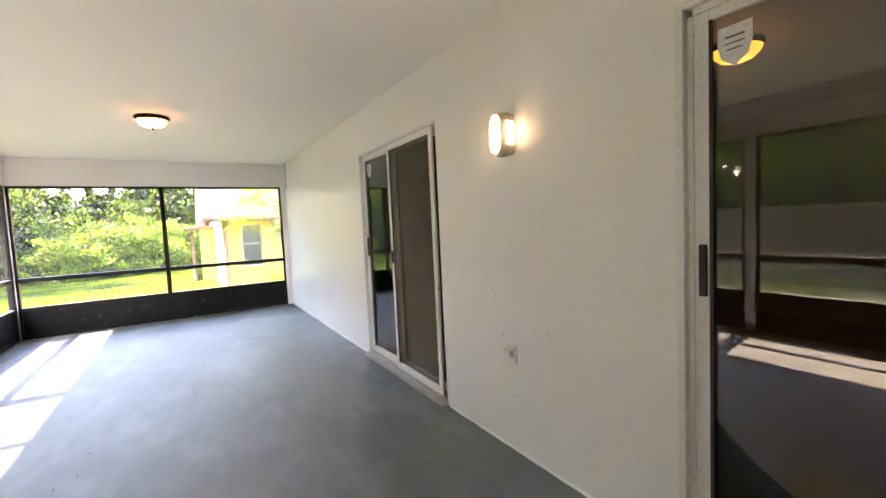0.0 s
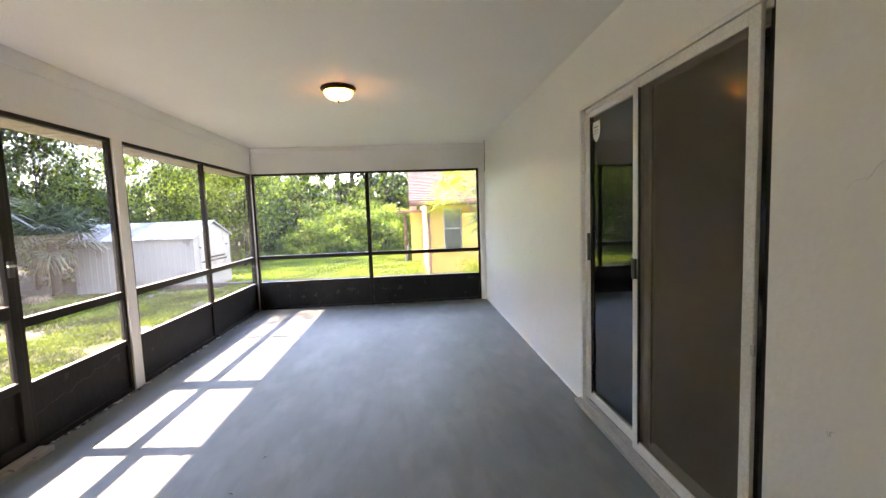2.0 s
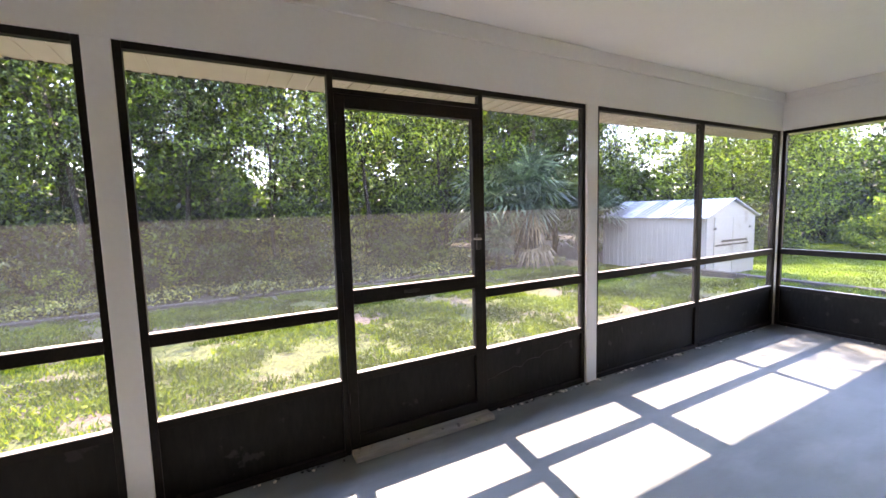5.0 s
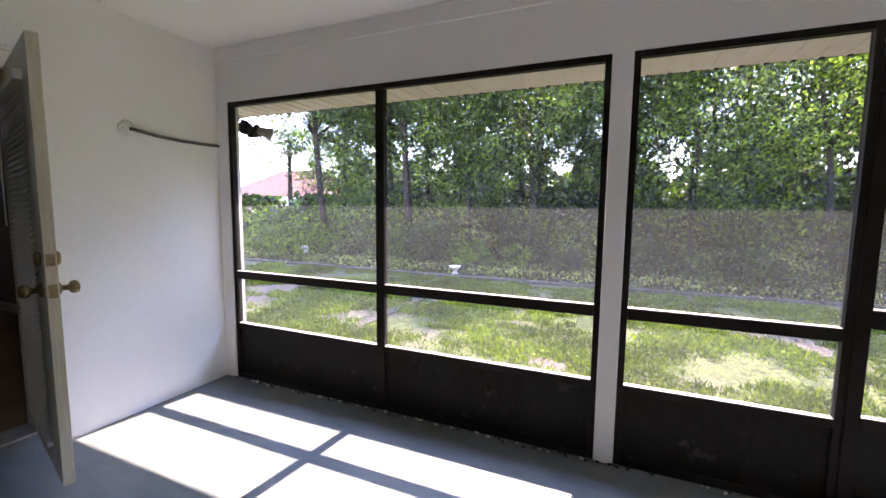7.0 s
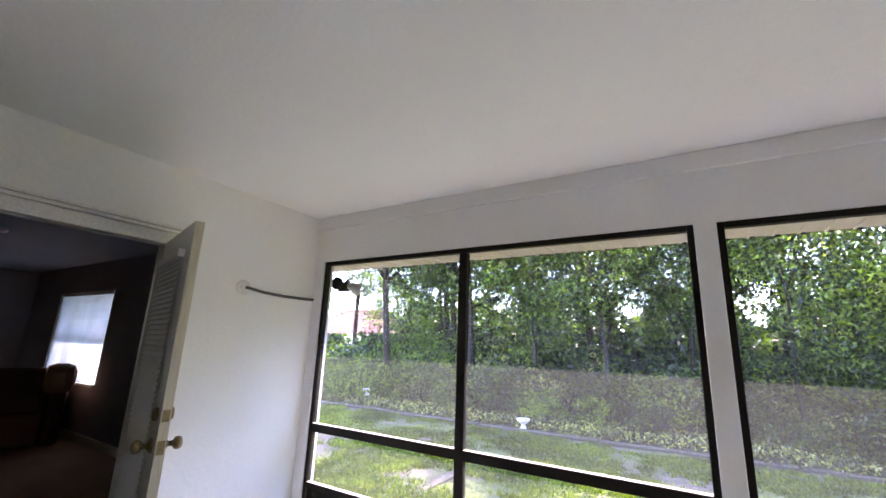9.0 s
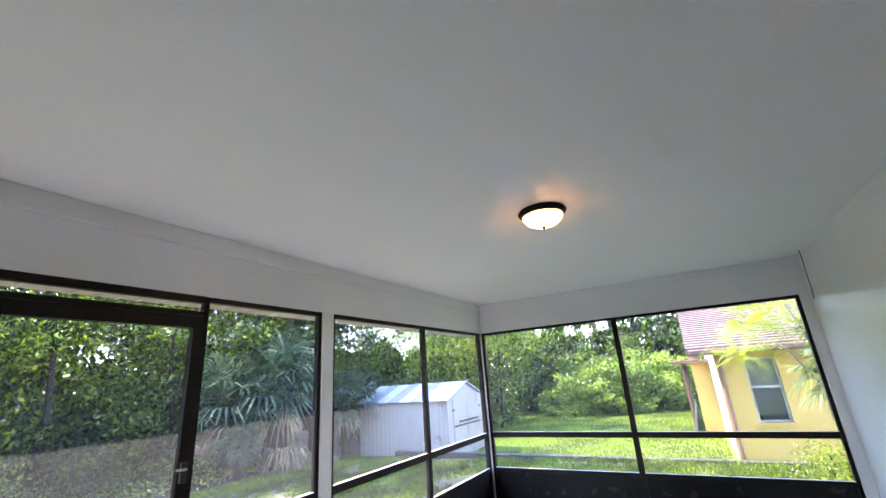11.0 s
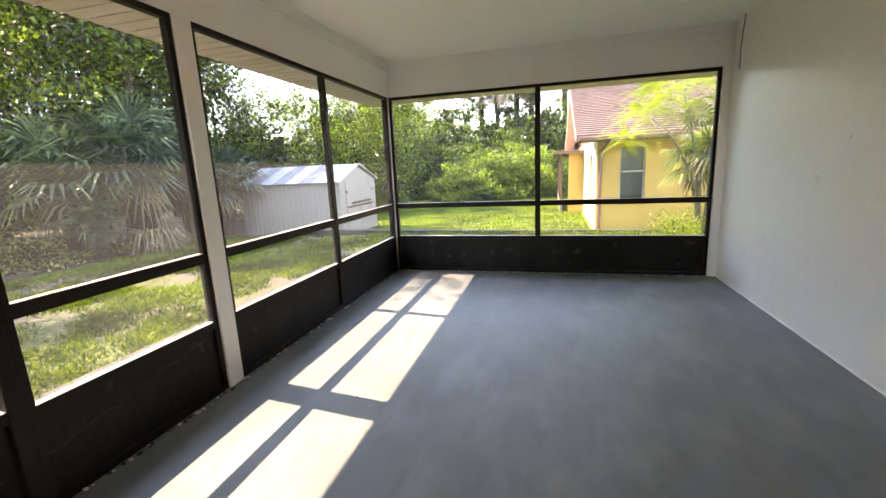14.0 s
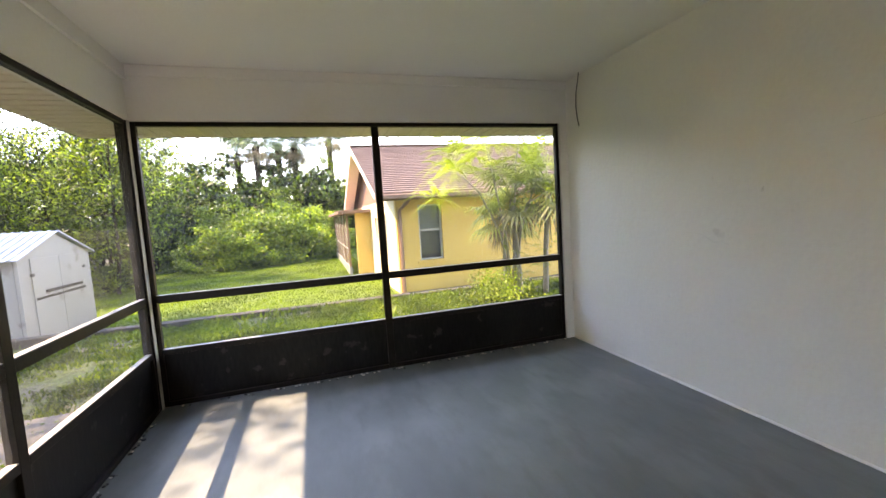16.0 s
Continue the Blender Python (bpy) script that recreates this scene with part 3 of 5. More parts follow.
structure("floor_bedroom", boxes([(BX0, BX1, BY0, YB - 0.14, -0.30, BZ)]), CARPET, "tan carpet of the dim bedroom", "floor")
structure("ceiling_bedroom", boxes([(BX0 - 0.14, BX1 + 0.1, BY0 - 0.1, YB - 0.14, 2.48, 2.56)]), ROOM_UNLIT, "dim bedroom ceiling", "ceiling")
WY0, WY1, WZ0, WZ1 = -6.35, -4.45, 0.82, 2.06
structure("wall_bedroom_west", boxes([(BX0 - 0.14, BX0, BY0, WY0, 0, 2.48), (BX0 - 0.14, BX0, WY1, YB - 0.14, 0, 2.48), (BX0 - 0.14, BX0, WY0, WY1, 0, WZ0), (BX0 - 0.14, BX0, WY0, WY1, WZ1, 2.48)]), ROOM_UNLIT, "bedroom wall painted slate grey for lack of light", "wall")
structure("wall_bedroom_south", boxes([(BX0 - 0.14, BX1 + 0.1, BY0 - 0.1, BY0, 0, 2.48)]), ROOM_UNLIT, "bedroom wall painted slate grey for lack of light", "wall")
structure("wall_bedroom_east", boxes([(BX1, BX1 + 0.1, BY0, YB - 0.14, 0, 2.48)]), ROOM_UNLIT, "bedroom wall painted slate grey for lack of light", "wall")
structure("baseboard", boxes([(BX0, BX0 + 0.016, BY0, YB - 0.16, BZ, BZ + 0.10)], 0.003), DOOR_WHITE, "white baseboard along the bedroom carpet", "baseboard")
win = thing("window_1", (BX0, -5.4, WZ0), "bedroom window with white horizontal blinds half open", "window", kind="structure")
part("window_frame", boxes([(BX0 - 0.12, BX0 - 0.06, WY0, WY0 + 0.04, WZ0, WZ1), (BX0 - 0.12, BX0 - 0.06, WY1 - 0.04, WY1, WZ0, WZ1), (BX0 - 0.12, BX0 - 0.06, WY0 + 0.04, WY1 - 0.04, WZ0, WZ0 + 0.04), (BX0 - 0.12, BX0 - 0.06, WY0 + 0.04, WY1 - 0.04, WZ1 - 0.04, WZ1), (BX0 - 0.11, BX0 - 0.07, WY0 + 0.04, WY1 - 0.04, 1.42, 1.46)], 0.003), WHITE_AL, win)
part("window_sill", boxes([(BX0 - 0.05, BX0 + 0.04, WY0 - 0.03, WY1 + 0.03, WZ0 - 0.03, WZ0)], 0.004), DOOR_WHITE, win)
part("head_rail", boxes([(BX0 - 0.05, BX0 + 0.005, WY0 + 0.01, WY1 - 0.01, WZ1 - 0.05, WZ1)], 0.003), SLAT, win)
for k in range(26):
    z = WZ0 + 0.02 + k * 0.046
    part("slat", boxes([(-0.024, 0.024, WY0 + 0.012, WY1 - 0.012, -0.0015, 0.0015)], 0, pose(BX0 - 0.025, 0, z, 0, 79, 0)), SLAT_LIT, win)


det = thing("smoke_detector", (-0.49, -3.74, 2.48), "round pale smoke detector on the dim bedroom ceiling", "detector")
part("body", lathe([(0.065, 0.0), (0.068, -0.015), (0.055, -0.035), (0.02, -0.038)], 24, Matrix.Translation((-0.49, -3.74, 2.48))), GREY_AL, det, "", True)


# ---- double door to the bedroom ----
casing = thing("door_frame", (0.15, YB, 0), "white moulded casing round the double door", "door frame", kind="structure")
part("head_casing", boxes([(OPR - 0.06, OPL + 0.06, YB, YB + 0.018, OPZ - 0.01, OPZ + 0.065), (OPR - 0.07, OPL + 0.07, YB, YB + 0.035, OPZ + 0.065, OPZ + 0.085), (OPR - 0.08, OPL + 0.08, YB, YB + 0.055, OPZ + 0.085, OPZ + 0.105)], 0.004), DOOR_WHITE, casing)
part("head_jamb", boxes([(OPR, OPL, YB - 0.14, YB - 0.001, OPZ, OPZ + 0.03)]), DOOR_WHITE, casing)
part("side_jamb", boxes([(OPR - 0.001, OPR + 0.03, YB - 0.14, YB + 0.001, 0.125, OPZ)], 0.002), DOOR_WHITE, casing)
part("side_jamb", boxes([(OPL - 0.03, OPL + 0.001, YB - 0.14, YB + 0.001, 0.125, OPZ)], 0.002), DOOR_WHITE, casing)
part("side_casing", boxes([(OPL, OPL + 0.06, YB, YB + 0.018, 0.125, OPZ - 0.01)], 0.004), DOOR_WHITE, casing)
part("sill_plate", boxes([(OPR + 0.03, OPL - 0.03, YB - 0.13, YB + 0.03, 0.126, 0.142)], 0.004), GREY_AL, casing, "dull metal door sill")
part("weather_strip", boxes([(OPR + 0.03, 0.10, YB - 0.06, YB - 0.045, OPZ - 0.014, OPZ)], 0.002), GREY_AL, casing)
LW, LZ0, LZ1 = 0.72, 0.15, 2.025


def door_leaf(name, label):
    """A leaf with its hinge edge on the z axis, running along +x, its outer face at y = 0."""
    ob = thing(name, (0, 0, 0), label, "door")
    part("slab", boxes([(0, LW, -0.042, -0.001, LZ0, LZ1)], 0.003), DOOR_WHITE, ob)
    return ob


fixed = door_leaf("door", "closed white panelled leaf of the double door")
for a, b, c, d in ((0.14, 0.58, 0.35, 1.88),):
    part("panel_moulding", boxes([(a, b, -0.001, 0.016, d - 0.03, d), (a, b, -0.001, 0.016, c, c + 0.03), (a, a + 0.03, -0.001, 0.016, c + 0.03, d - 0.03), (b - 0.03, b, -0.001, 0.016, c + 0.03, d - 0.03)], 0.005), DOOR_WHITE, fixed)
    part("panel", boxes([(a + 0.03, b - 0.03, -0.001, 0.005, c + 0.03, d - 0.03)], 0.003), DOOR_WHITE, fixed)
part("astragal", boxes([(-0.012, 0.03, -0.001, 0.012, LZ0, LZ1)], 0.003), DOOR_WHITE, fixed)
for z in (0.70, 1.12, 1.50):
    part("muntin", boxes([(0.17, 0.55, 0.005, 0.012, z, z + 0.018)], 0.003), DOOR_WHITE, fixed)
fixed.location = (0.118, YB - 0.02, 0)

leafo = door_leaf("door", "open white half-glazed leaf with a mini blind and brass hardware")
part("latch_edge", boxes([(LW, LW + 0.002, -0.041, -0.002, LZ0 + 0.002, LZ1 - 0.002)]), DOOR_EDGE, leafo, "bare yellowed door edge")
for z, h in ((1.0, 0.057), (1.13, 0.05)):
    part("edge_plate", boxes([(LW + 0.002, LW + 0.004, -0.036, -0.008, z - h / 2, z + h / 2)]), BRASS, leafo, "brass latch plate")
bl = part("mini_blind", boxes([(0.09, LW - 0.10, -0.075, -0.045, LZ1 - 0.17, LZ1 - 0.13), (0.09, LW - 0.10, -0.07, -0.05, 0.30, 0.32)], 0.003), SLAT, leafo, "white mini blind on the inner face")
for k in range(58):
    part("slat", boxes([(0.095, LW - 0.105, -0.0125, 0.0125, -0.0008, 0.0008)], 0, pose(0, -0.062, 0.335 + k * 0.0262, 55, 0, 0)), SLAT, bl)
part("wand", tube([(0.13, -0.085, LZ1 - 0.16), (0.128, -0.088, 1.25)], 0.004), SLAT, leafo)
for s, y in ((1, 0.0), (-1, -0.043)):
    part("rose", lathe([(0.032, 0), (0.034, 0.004), (0.022, 0.012), (0.012, 0.018)], 20, Matrix.Translation((LW - 0.07, y, 1.0)) @ pose(0, 0, 0, -90 * s, 0, 0)), BRASS, leafo, "", True)
    part("knob", lathe([(0.011, 0.01), (0.012, 0.035), (0.026, 0.045), (0.029, 0.058), (0.024, 0.070), (0.010, 0.075)], 20, Matrix.Translation((LW - 0.07, y, 1.0)) @ pose(0, 0, 0, -90 * s, 0, 0)), BRASS, leafo, "aged brass knob", True)
    part("deadbolt", lathe([(0.03, 0), (0.03, 0.012), (0.024, 0.018), (0.008, 0.020)], 20, Matrix.Translation((LW - 0.07, y, 1.13)) @ pose(0, 0, 0, -90 * s, 0, 0)), BRASS, leafo, "brass deadbolt", True)
for z in (0.35, 1.08, 1.85):
    part("hinge", tube([(0.0, 0.006, z), (0.0, 0.006, z + 0.09)], 0.007), BRASS, leafo)
leafo.matrix_basis = pose(OPR + 0.02, YB + 0.03, 0, 0, 0, 74.5)


# sofa in the bedroom
sofa = thing("sofa", (-0.9, -4.9, BZ), "brown leather sofa with a fringed throw, in the dim bedroom", "sofa")
SM = pose(-0.75, -5.15, BZ, 0, 0, -18)
part("base", boxes([(-0.85, 0.85, -0.45, 0.45, 0.04, 0.42)], 0.04, SM), LEATHER, sofa)
part("backrest", boxes([(-0.85, 0.85, 0.22, 0.50, 0.42, 0.92)], 0.09, SM), LEATHER, sofa)
for a, b in ((-1.02, -0.85), (0.85, 1.02)):
    part("arm", boxes([(a, b, -0.45, 0.5, 0.04, 0.64)], 0.06, SM), LEATHER, sofa)
for a, b in ((-0.84, -0.01), (0.01, 0.84)):
    part("cushion", boxes([(a, b, -0.47, 0.2, 0.42, 0.56)], 0.05, SM), LEATHER, sofa)
part("throw", boxes([(-1.06, -0.75, 0.15, 0.54, 0.62, 0.97)], 0.10, SM), CARPET, sofa, "tan throw over the corner")

# swivel chair behind the glass of the nearer door
chair = thing("swivel_chair", (2.95, 0.35, 0), "dark sling-back swivel chair on a round base", "chair")
CM = pose(2.95, 0.30, 0, 0, 0, 35)
def ctube(pts, r):
    return tube([CM @ Vector(p) for p in pts], r)
part("base_ring", ctube([(0.27 * math.cos(a * math.pi / 12), 0.27 * math.sin(a * math.pi / 12), 0.02) for a in range(25)], 0.016), BLACK, chair)
part("pedestal", ctube([(0, 0, 0.02), (0, 0, 0.38)], [0.05, 0.03]), BLACK, chair)
for k in range(4):
    a = k * math.pi / 2
    part("foot_bar", ctube([(0, 0, 0.05), (0.27 * math.cos(a), 0.27 * math.sin(a), 0.02)], 0.014), BLACK, chair)
part("seat", boxes([(-0.25, 0.25, -0.25, 0.25, 0.39, 0.42)], 0.012, CM), CABLE, chair)
part("backrest", boxes([(-0.24, 0.24, -0.012, 0.012, 0.0, 0.62)], 0.008, CM @ pose(0, 0.26, 0.42, -14, 0, 0)), CABLE, chair, "dark woven sling back")
for s in (-1, 1):
    part("arm", ctube([(s * 0.26, 0.40, 1.03), (s * 0.26, 0.27, 0.45), (s * 0.27, -0.25, 0.42), (s * 0.28, -0.25, 0.63), (s * 0.28, 0.20, 0.66)], 0.014), BLACK, chair)


# lit lamp on the living room ceiling
IM = Matrix.Translation((3.65, 1.68, 2.52))
inlamp = thing("ceiling_lamp", (3.65, 1.68, 2.52), "dark ceiling lamp with a lit amber bowl in the dim room", "lamp")
part("pan", lathe([(0.05, 0.0), (0.16, -0.004), (0.165, -0.03), (0.15, -0.04)], 32, IM), BRONZE, inlamp, "", True)
part("bowl", lathe([(0.15, -0.04), (0.14, -0.07), (0.105, -0.105), (0.05, -0.125), (0.004, -0.13)], 32, IM), GLOW_AMBER, inlamp, "lit amber glass bowl", True)


room_bulb = new("room_bulb", bpy.data.lights.new("room_bulb", "POINT"))
room_bulb.data.energy, room_bulb.data.shadow_soft_size, room_bulb.data.color = 0.05, 0.10, (1.0, 0.66, 0.34)
room_bulb.location = (3.65, 1.68, 2.33)


# ---- fixtures on the porch ----
lamp = thing("ceiling_lamp", (0.05, 5.20, ZC), "bronze flush ceiling lamp with a lit amber glass bowl", "lamp")
LM = Matrix.Translation((0.05, 5.20, ZC))
bulb = new("bulb", bpy.data.lights.new("bulb", "POINT"))
bulb.data.energy, bulb.data.shadow_soft_size, bulb.data.color = 0.5, 0.02, (1.0, 0.76, 0.46)
bulb.location = (0.05, 5.20, ZC - 0.055)
part("pan", lathe([(0.09, 0.0), (0.143, -0.002), (0.150, -0.012), (0.146, -0.022), (0.136, -0.028), (0.131, -0.036), (0.118, -0.038)], 40, LM), BRONZE, lamp, "dark bronze pan", True)
part("bowl", lathe([(0.124, -0.036), (0.122, -0.048), (0.112, -0.066), (0.092, -0.084), (0.06, -0.097), (0.025, -0.103), (0.008, -0.104)], 40, LM), GLOW, lamp, "lit amber alabaster glass bowl", True)
part("finial", lathe([(0.006, -0.103), (0.017, -0.106), (0.013, -0.112), (0.007, -0.115), (0.010, -0.121), (0.004, -0.130), (0.001, -0.132)], 16, LM), BRONZE, lamp, "", True)

WLY, WLZ = 2.03, 1.825
lantern = thing("wall_lantern", (XW, WLY, WLZ), "lit white plastic porch lantern with leaded glass", "lamp")
part("housing", boxes([(XW - 0.085, XW, WLY - 0.058, WLY + 0.058, WLZ - 0.116, WLZ + 0.116)], 0.028), LAMP_TAN, lantern, "yellowed plastic housing", True)


def oval(bm, x0, x1, hy, hz, m):
    n = 28
    loops = []
    for x in (x0, x1):
        ring = []
        for k in range(n):
            a = 2 * math.pi * k / n
            c, s = math.cos(a), math.sin(a)
            ring.append(bm.verts.new(m @ Vector((x, hy * math.copysign(abs(c) ** 0.8, c), hz * math.copysign(abs(s) ** 0.7, s)))))
        loops.append(ring)
    for k in range(n):
        bm.faces.new((loops[0][k], loops[0][(k + 1) % n], loops[1][(k + 1) % n], loops[1][k]))
    bm.faces.new(loops[0][::-1])
    bm.faces.new(loops[1])
    return bm


LP = Matrix.Translation((XW, WLY, WLZ))
part("front_rim", oval(bmesh.new(), -0.098, -0.078, 0.055, 0.116, LP), LAMP_TAN, lantern)
fg = part("front_glass", oval(bmesh.new(), -0.103, -0.096, 0.046, 0.105, LP), GLOW_WHITE, lantern, "glowing leaded glass")
for z0 in (0.05, -0.05):
    s = 1 if z0 > 0 else -1
    part("lead_line", tube([(XW - 0.104, WLY - 0.045, WLZ + z0), (XW - 0.104, WLY + 0.045, WLZ + z0)], 0.0022, 6), GREY_AL, fg)
    for k in range(1, 4):
        a = math.pi * k / 4
        part("lead_line", tube([(XW - 0.104, WLY, WLZ + z0), (XW - 0.104, WLY + 0.042 * math.cos(a), WLZ + z0 + s * 0.048 * math.sin(a))], 0.0018, 6), GREY_AL, fg)
for s in (-1, 1):
    y = WLY + s * 0.058
    part("side_glass", boxes([(XW - 0.07, XW - 0.018, min(y, y + s * 0.003), max(y, y + s * 0.003), WLZ - 0.06, WLZ + 0.065)], 0.001), GLOW_SIDE, lantern, "glowing side pane")

for s in (-1, 1):
    glow = new("lantern_bulb", bpy.data.lights.new("lantern_bulb", "POINT"))
    glow.data.energy, glow.data.shadow_soft_size, glow.data.color = 0.0035, 0.02, (1.0, 0.84, 0.60)
    glow.location = (XW - 0.085, WLY + s * 0.105, WLZ + 0.01)

out = thing("power_outlet", (XW, 2.06, 0.58), "white weatherproof wall outlet with its flap lifted", "outlet")
part("cover_plate", boxes([(XW - 0.012, XW, 2.025, 2.095, 0.525, 0.64)], 0.004), WHITE_AL, out)
part("flap", boxes([(-0.05, 0.0, -0.03, 0.03, -0.0025, 0.0025)], 0.0015, pose(XW - 0.012, 2.06, 0.632, 0, -25, 0)), WHITE_AL, out, "lifted plastic flap")
part("socket", boxes([(XW - 0.016, XW - 0.012, 2.042, 2.078, 0.565, 0.605)], 0.002), GREY_AL, out)

cover = thing("junction_cover", (-1.16, YB, 1.83), "round white junction box cover with a grey conduit", "wall plate")
part("disc", lathe([(0.05, 0), (0.052, 0.006), (0.046, 0.012), (0.012, 0.014)], 28, Matrix.Translation((-1.16, YB, 1.83)) @ pose(0, 0, 0, -90, 0, 0)), DOOR_WHITE, cover, "", True)
for dx, dz in ((-0.03, 0.0), (0.03, 0.0)):
    part("screw", lathe([(0.005, 0.012), (0.005, 0.016)], 8, Matrix.Translation((-1.16 + dx, YB, 1.83 + dz)) @ pose(0, 0, 0, -90, 0, 0)), NICKEL, cover)
part("conduit", tube([(-1.17, YB + 0.012, 1.832), (-1.20, YB + 0.026, 1.826), (-1.32, YB + 0.02, 1.812), (-1.5, YB + 0.014, 1.804), (-1.68, YB + 0.012, 1.806), (-1.798, YB + 0.012, 1.81)], 0.011), CABLE, cover, "grey flexible conduit")
flood = thing("floodlight", (-1.98, -0.42, 1.96), "bronze twin-head outdoor floodlight under the eave", "lamp")
part("canopy", lathe([(0.055, 0), (0.055, 0.03), (0.03, 0.05), (0.01, 0.052)], 20, Matrix.Translation((-1.93, -0.38, 1.97)) @ pose(0, 0, 0, 0, -90, 0)), BRONZE, flood, "", True)
for dy, ry in ((0.075, 35), (-0.02, -10)):
    part("arm", tube([(-1.97, -0.38, 1.97), (-2.02, -0.38 + dy * 0.6, 1.98), (-2.04, -0.38 + dy, 1.96)], 0.012), BRONZE, flood)
    part("lamp_head", lathe([(0.02, -0.05), (0.03, -0.03), (0.045, 0.03), (0.056, 0.045), (0.056, 0.06), (0.04, 0.063)], 22, pose(-2.05, -0.38 + dy * 1.2, 1.945, 0, 0, 0) @ pose(0, 0, 0, -70 - ry, 0, 60)), GREY_AL if dy > 0 else BRONZE, flood, "round lamp head", True)
wire = tagged(part("loose_wire", tube([(1.79, 7.87, 2.52), (1.80, 7.90, 2.46), (1.806, 7.94, 2.36), (1.806, 7.95, 2.24), (1.80, 7.925, 2.13), (1.785, 7.885, 2.05)], 0.0045), CABLE), "loose dark wire hanging down the wall from the ceiling", "wire")

tagged(part("floor_patch", boxes([(-0.045, 0.045, -0.035, 0.035, 0.0, 0.003)], 0, pose(-1.07, 0.03, 0.0, 0, 0, 12)), GREY_AL), "small grey square patch on the painted floor", "patch")
crumb_a, crumb_b = bmesh.new(), bmesh.new()
for k in range(420):
    if k < 290:
        cx, cy = XS + 0.035 + abs(random.gauss(0, 0.014)), random.uniform(-0.4, 8.0)
    else:
        cx, cy = random.uniform(-1.7, 1.7), YF - 0.045 - abs(random.gauss(0, 0.012))
    if 3.25 < cy < 4.3 and cx < -1.6:
        continue
    r = random.uniform(0.003, 0.011)
    box(crumb_a if random.random() < 0.45 else crumb_b, -r, r, -r * 0.7, r * 0.7, 0, r * 0.7, m=pose(cx, cy, 0.0005, 0, 0, random.uniform(0, 180)))
tagged(part("debris", crumb_a, CERAMIC), "pale paint flakes along the foot of the screens", "debris", kind="stuff")
tagged(part("debris", crumb_b, BLACK), "dark dirt crumbs along the foot of the screens", "debris", kind="stuff")
for cx, cy, a in ((-0.38, 3.33, 20), (-0.47, 3.25, 70), (-0.36, 3.62, 40), (-0.30, 3.95, 10), (0.4, 2.2, 50), (-0.95, 5.2, 15)):
    tagged(part("twig", tube([(cx, cy, 0.003), (cx + 0.012 * math.cos(a), cy + 0.012 * math.sin(a), 0.005), (cx + 0.022 * math.cos(a + 0.5), cy + 0.022 * math.sin(a + 0.5), 0.003)], 0.0022, 5), BLACK), "tiny dark crumb lying on the floor", "debris", "crumbs on the floor")

# wavy bead of caulk where the house wall meets the floor
def bead(name, y0, y1):
    pts, k = [], y0
    while k < y1:
        pts.append((XW + 0.002 * noise.noise((k * 9, 0, 0)), k, 0.004 + 0.003 * noise.noise((k * 6, 3, 0))))
        k += 0.03
    return structure(name, tube(pts, [0.010 + 0.005 * noise.noise((p[1] * 7, 5, 0)) for p in pts], 6), TRIM, "wavy white caulk bead along the wall foot", "caulk")


bead("trim_caulk_1", D1L + 0.02, YF - 0.05)
bead("trim_caulk_2", D0L + 0.02, D1L - DW - 0.02)

# hairline cracks and scuffs in the paint
SCUFF = surf("scuffed paint", (0.58, 0.56, 0.53), (0.66, 0.64, 0.61), 0.7, 8.0, 60.0, 0.1)


def crack(name, y0, z0, y1, z1, r, label):
    pts = []
    for k in range(15):
        t = k / 14
        pts.append((XW + 0.0002, y0 + (y1 - y0) * t + 0.010 * noise.noise((y0 * 7 + t * 5, z0, 0)), z0 + (z1 - z0) * t + 0.022 * noise.noise((z0 * 5, t * 6, y0))))
    return tagged(part(name, tube(pts, [r * (0.4 + 0.6 * math.sin(math.pi * (0.06 + 0.88 * k / 14))) for k in range(15)], 4), SCUFF), label, "crack", "cracks in the house wall")


for y0, z0, y1, z1, r in ((2.58, 1.44, 2.44, 1.52, 0.0012), (2.44, 1.52, 2.22, 1.51, 0.0009), (1.82, 1.40, 1.66, 1.45, 0.0010), (2.30, 1.08, 2.27, 0.98, 0.0009), (2.05, 0.33, 1.98, 0.36, 0.0014), (5.9, 1.62, 5.5, 1.70, 0.0012), (6.8, 1.1, 6.5, 1.02, 0.0010), (5.2, 0.8, 5.05, 0.95, 0.0010)):
    crack("wall_crack", y0, z0, y1, z1, r, "hairline crack in the off-white wall paint")
for y0, z0, w in ((2.24, 0.93, 0.022), (2.21, 0.90, 0.012), (2.16, 0.68, 0.025), (2.60, 0.72, 0.014), (5.6, 1.0, 0.02), (6.3, 1.35, 0.014)):
    crack("wall_scuff", y0, z0, y0 - w, z0 + 0.004, 0.0026, "small grey scuff on the off-white wall paint")
# crack across the kick plate beside the screen door
kc = [(XS + 0.001, 4.26 + 0.058 * k, 0.22 + 0.010 * k + 0.03 * noise.noise((k * 0.7, 1, 2))) for k in range(15)]
tagged(part("scratch", tube(kc, 0.0012, 4), BLACK), "thin dark scratch across the bronze kick plate", "scratch")

# ---- eaves ----
SZ = 2.19
soff = bmesh.new()
box(soff, -2.456, -1.93, -9.0, 9.05, SZ, SZ + 0.02)
box(soff, -1.93, 3.0, YF + 0.10, 9.05, SZ, SZ + 0.02)
structure("eave_soffit", soff, SOFFIT, "cream ribbed vinyl soffit panels", "soffit")
rib = bmesh.new()
y = -2.6
while y < 9.0:
    box(rib, -2.451, -1.93, y, y + 0.012, SZ - 0.008, SZ)
    y += 0.12
x = -1.86
while x < 2.9:
    box(rib, x, x + 0.012, YF + 0.11, 9.045, SZ - 0.008, SZ)
    x += 0.12
structure("eave_soffit_ribs", rib, SOFFIT, "ribs of the soffit panels", "soffit")
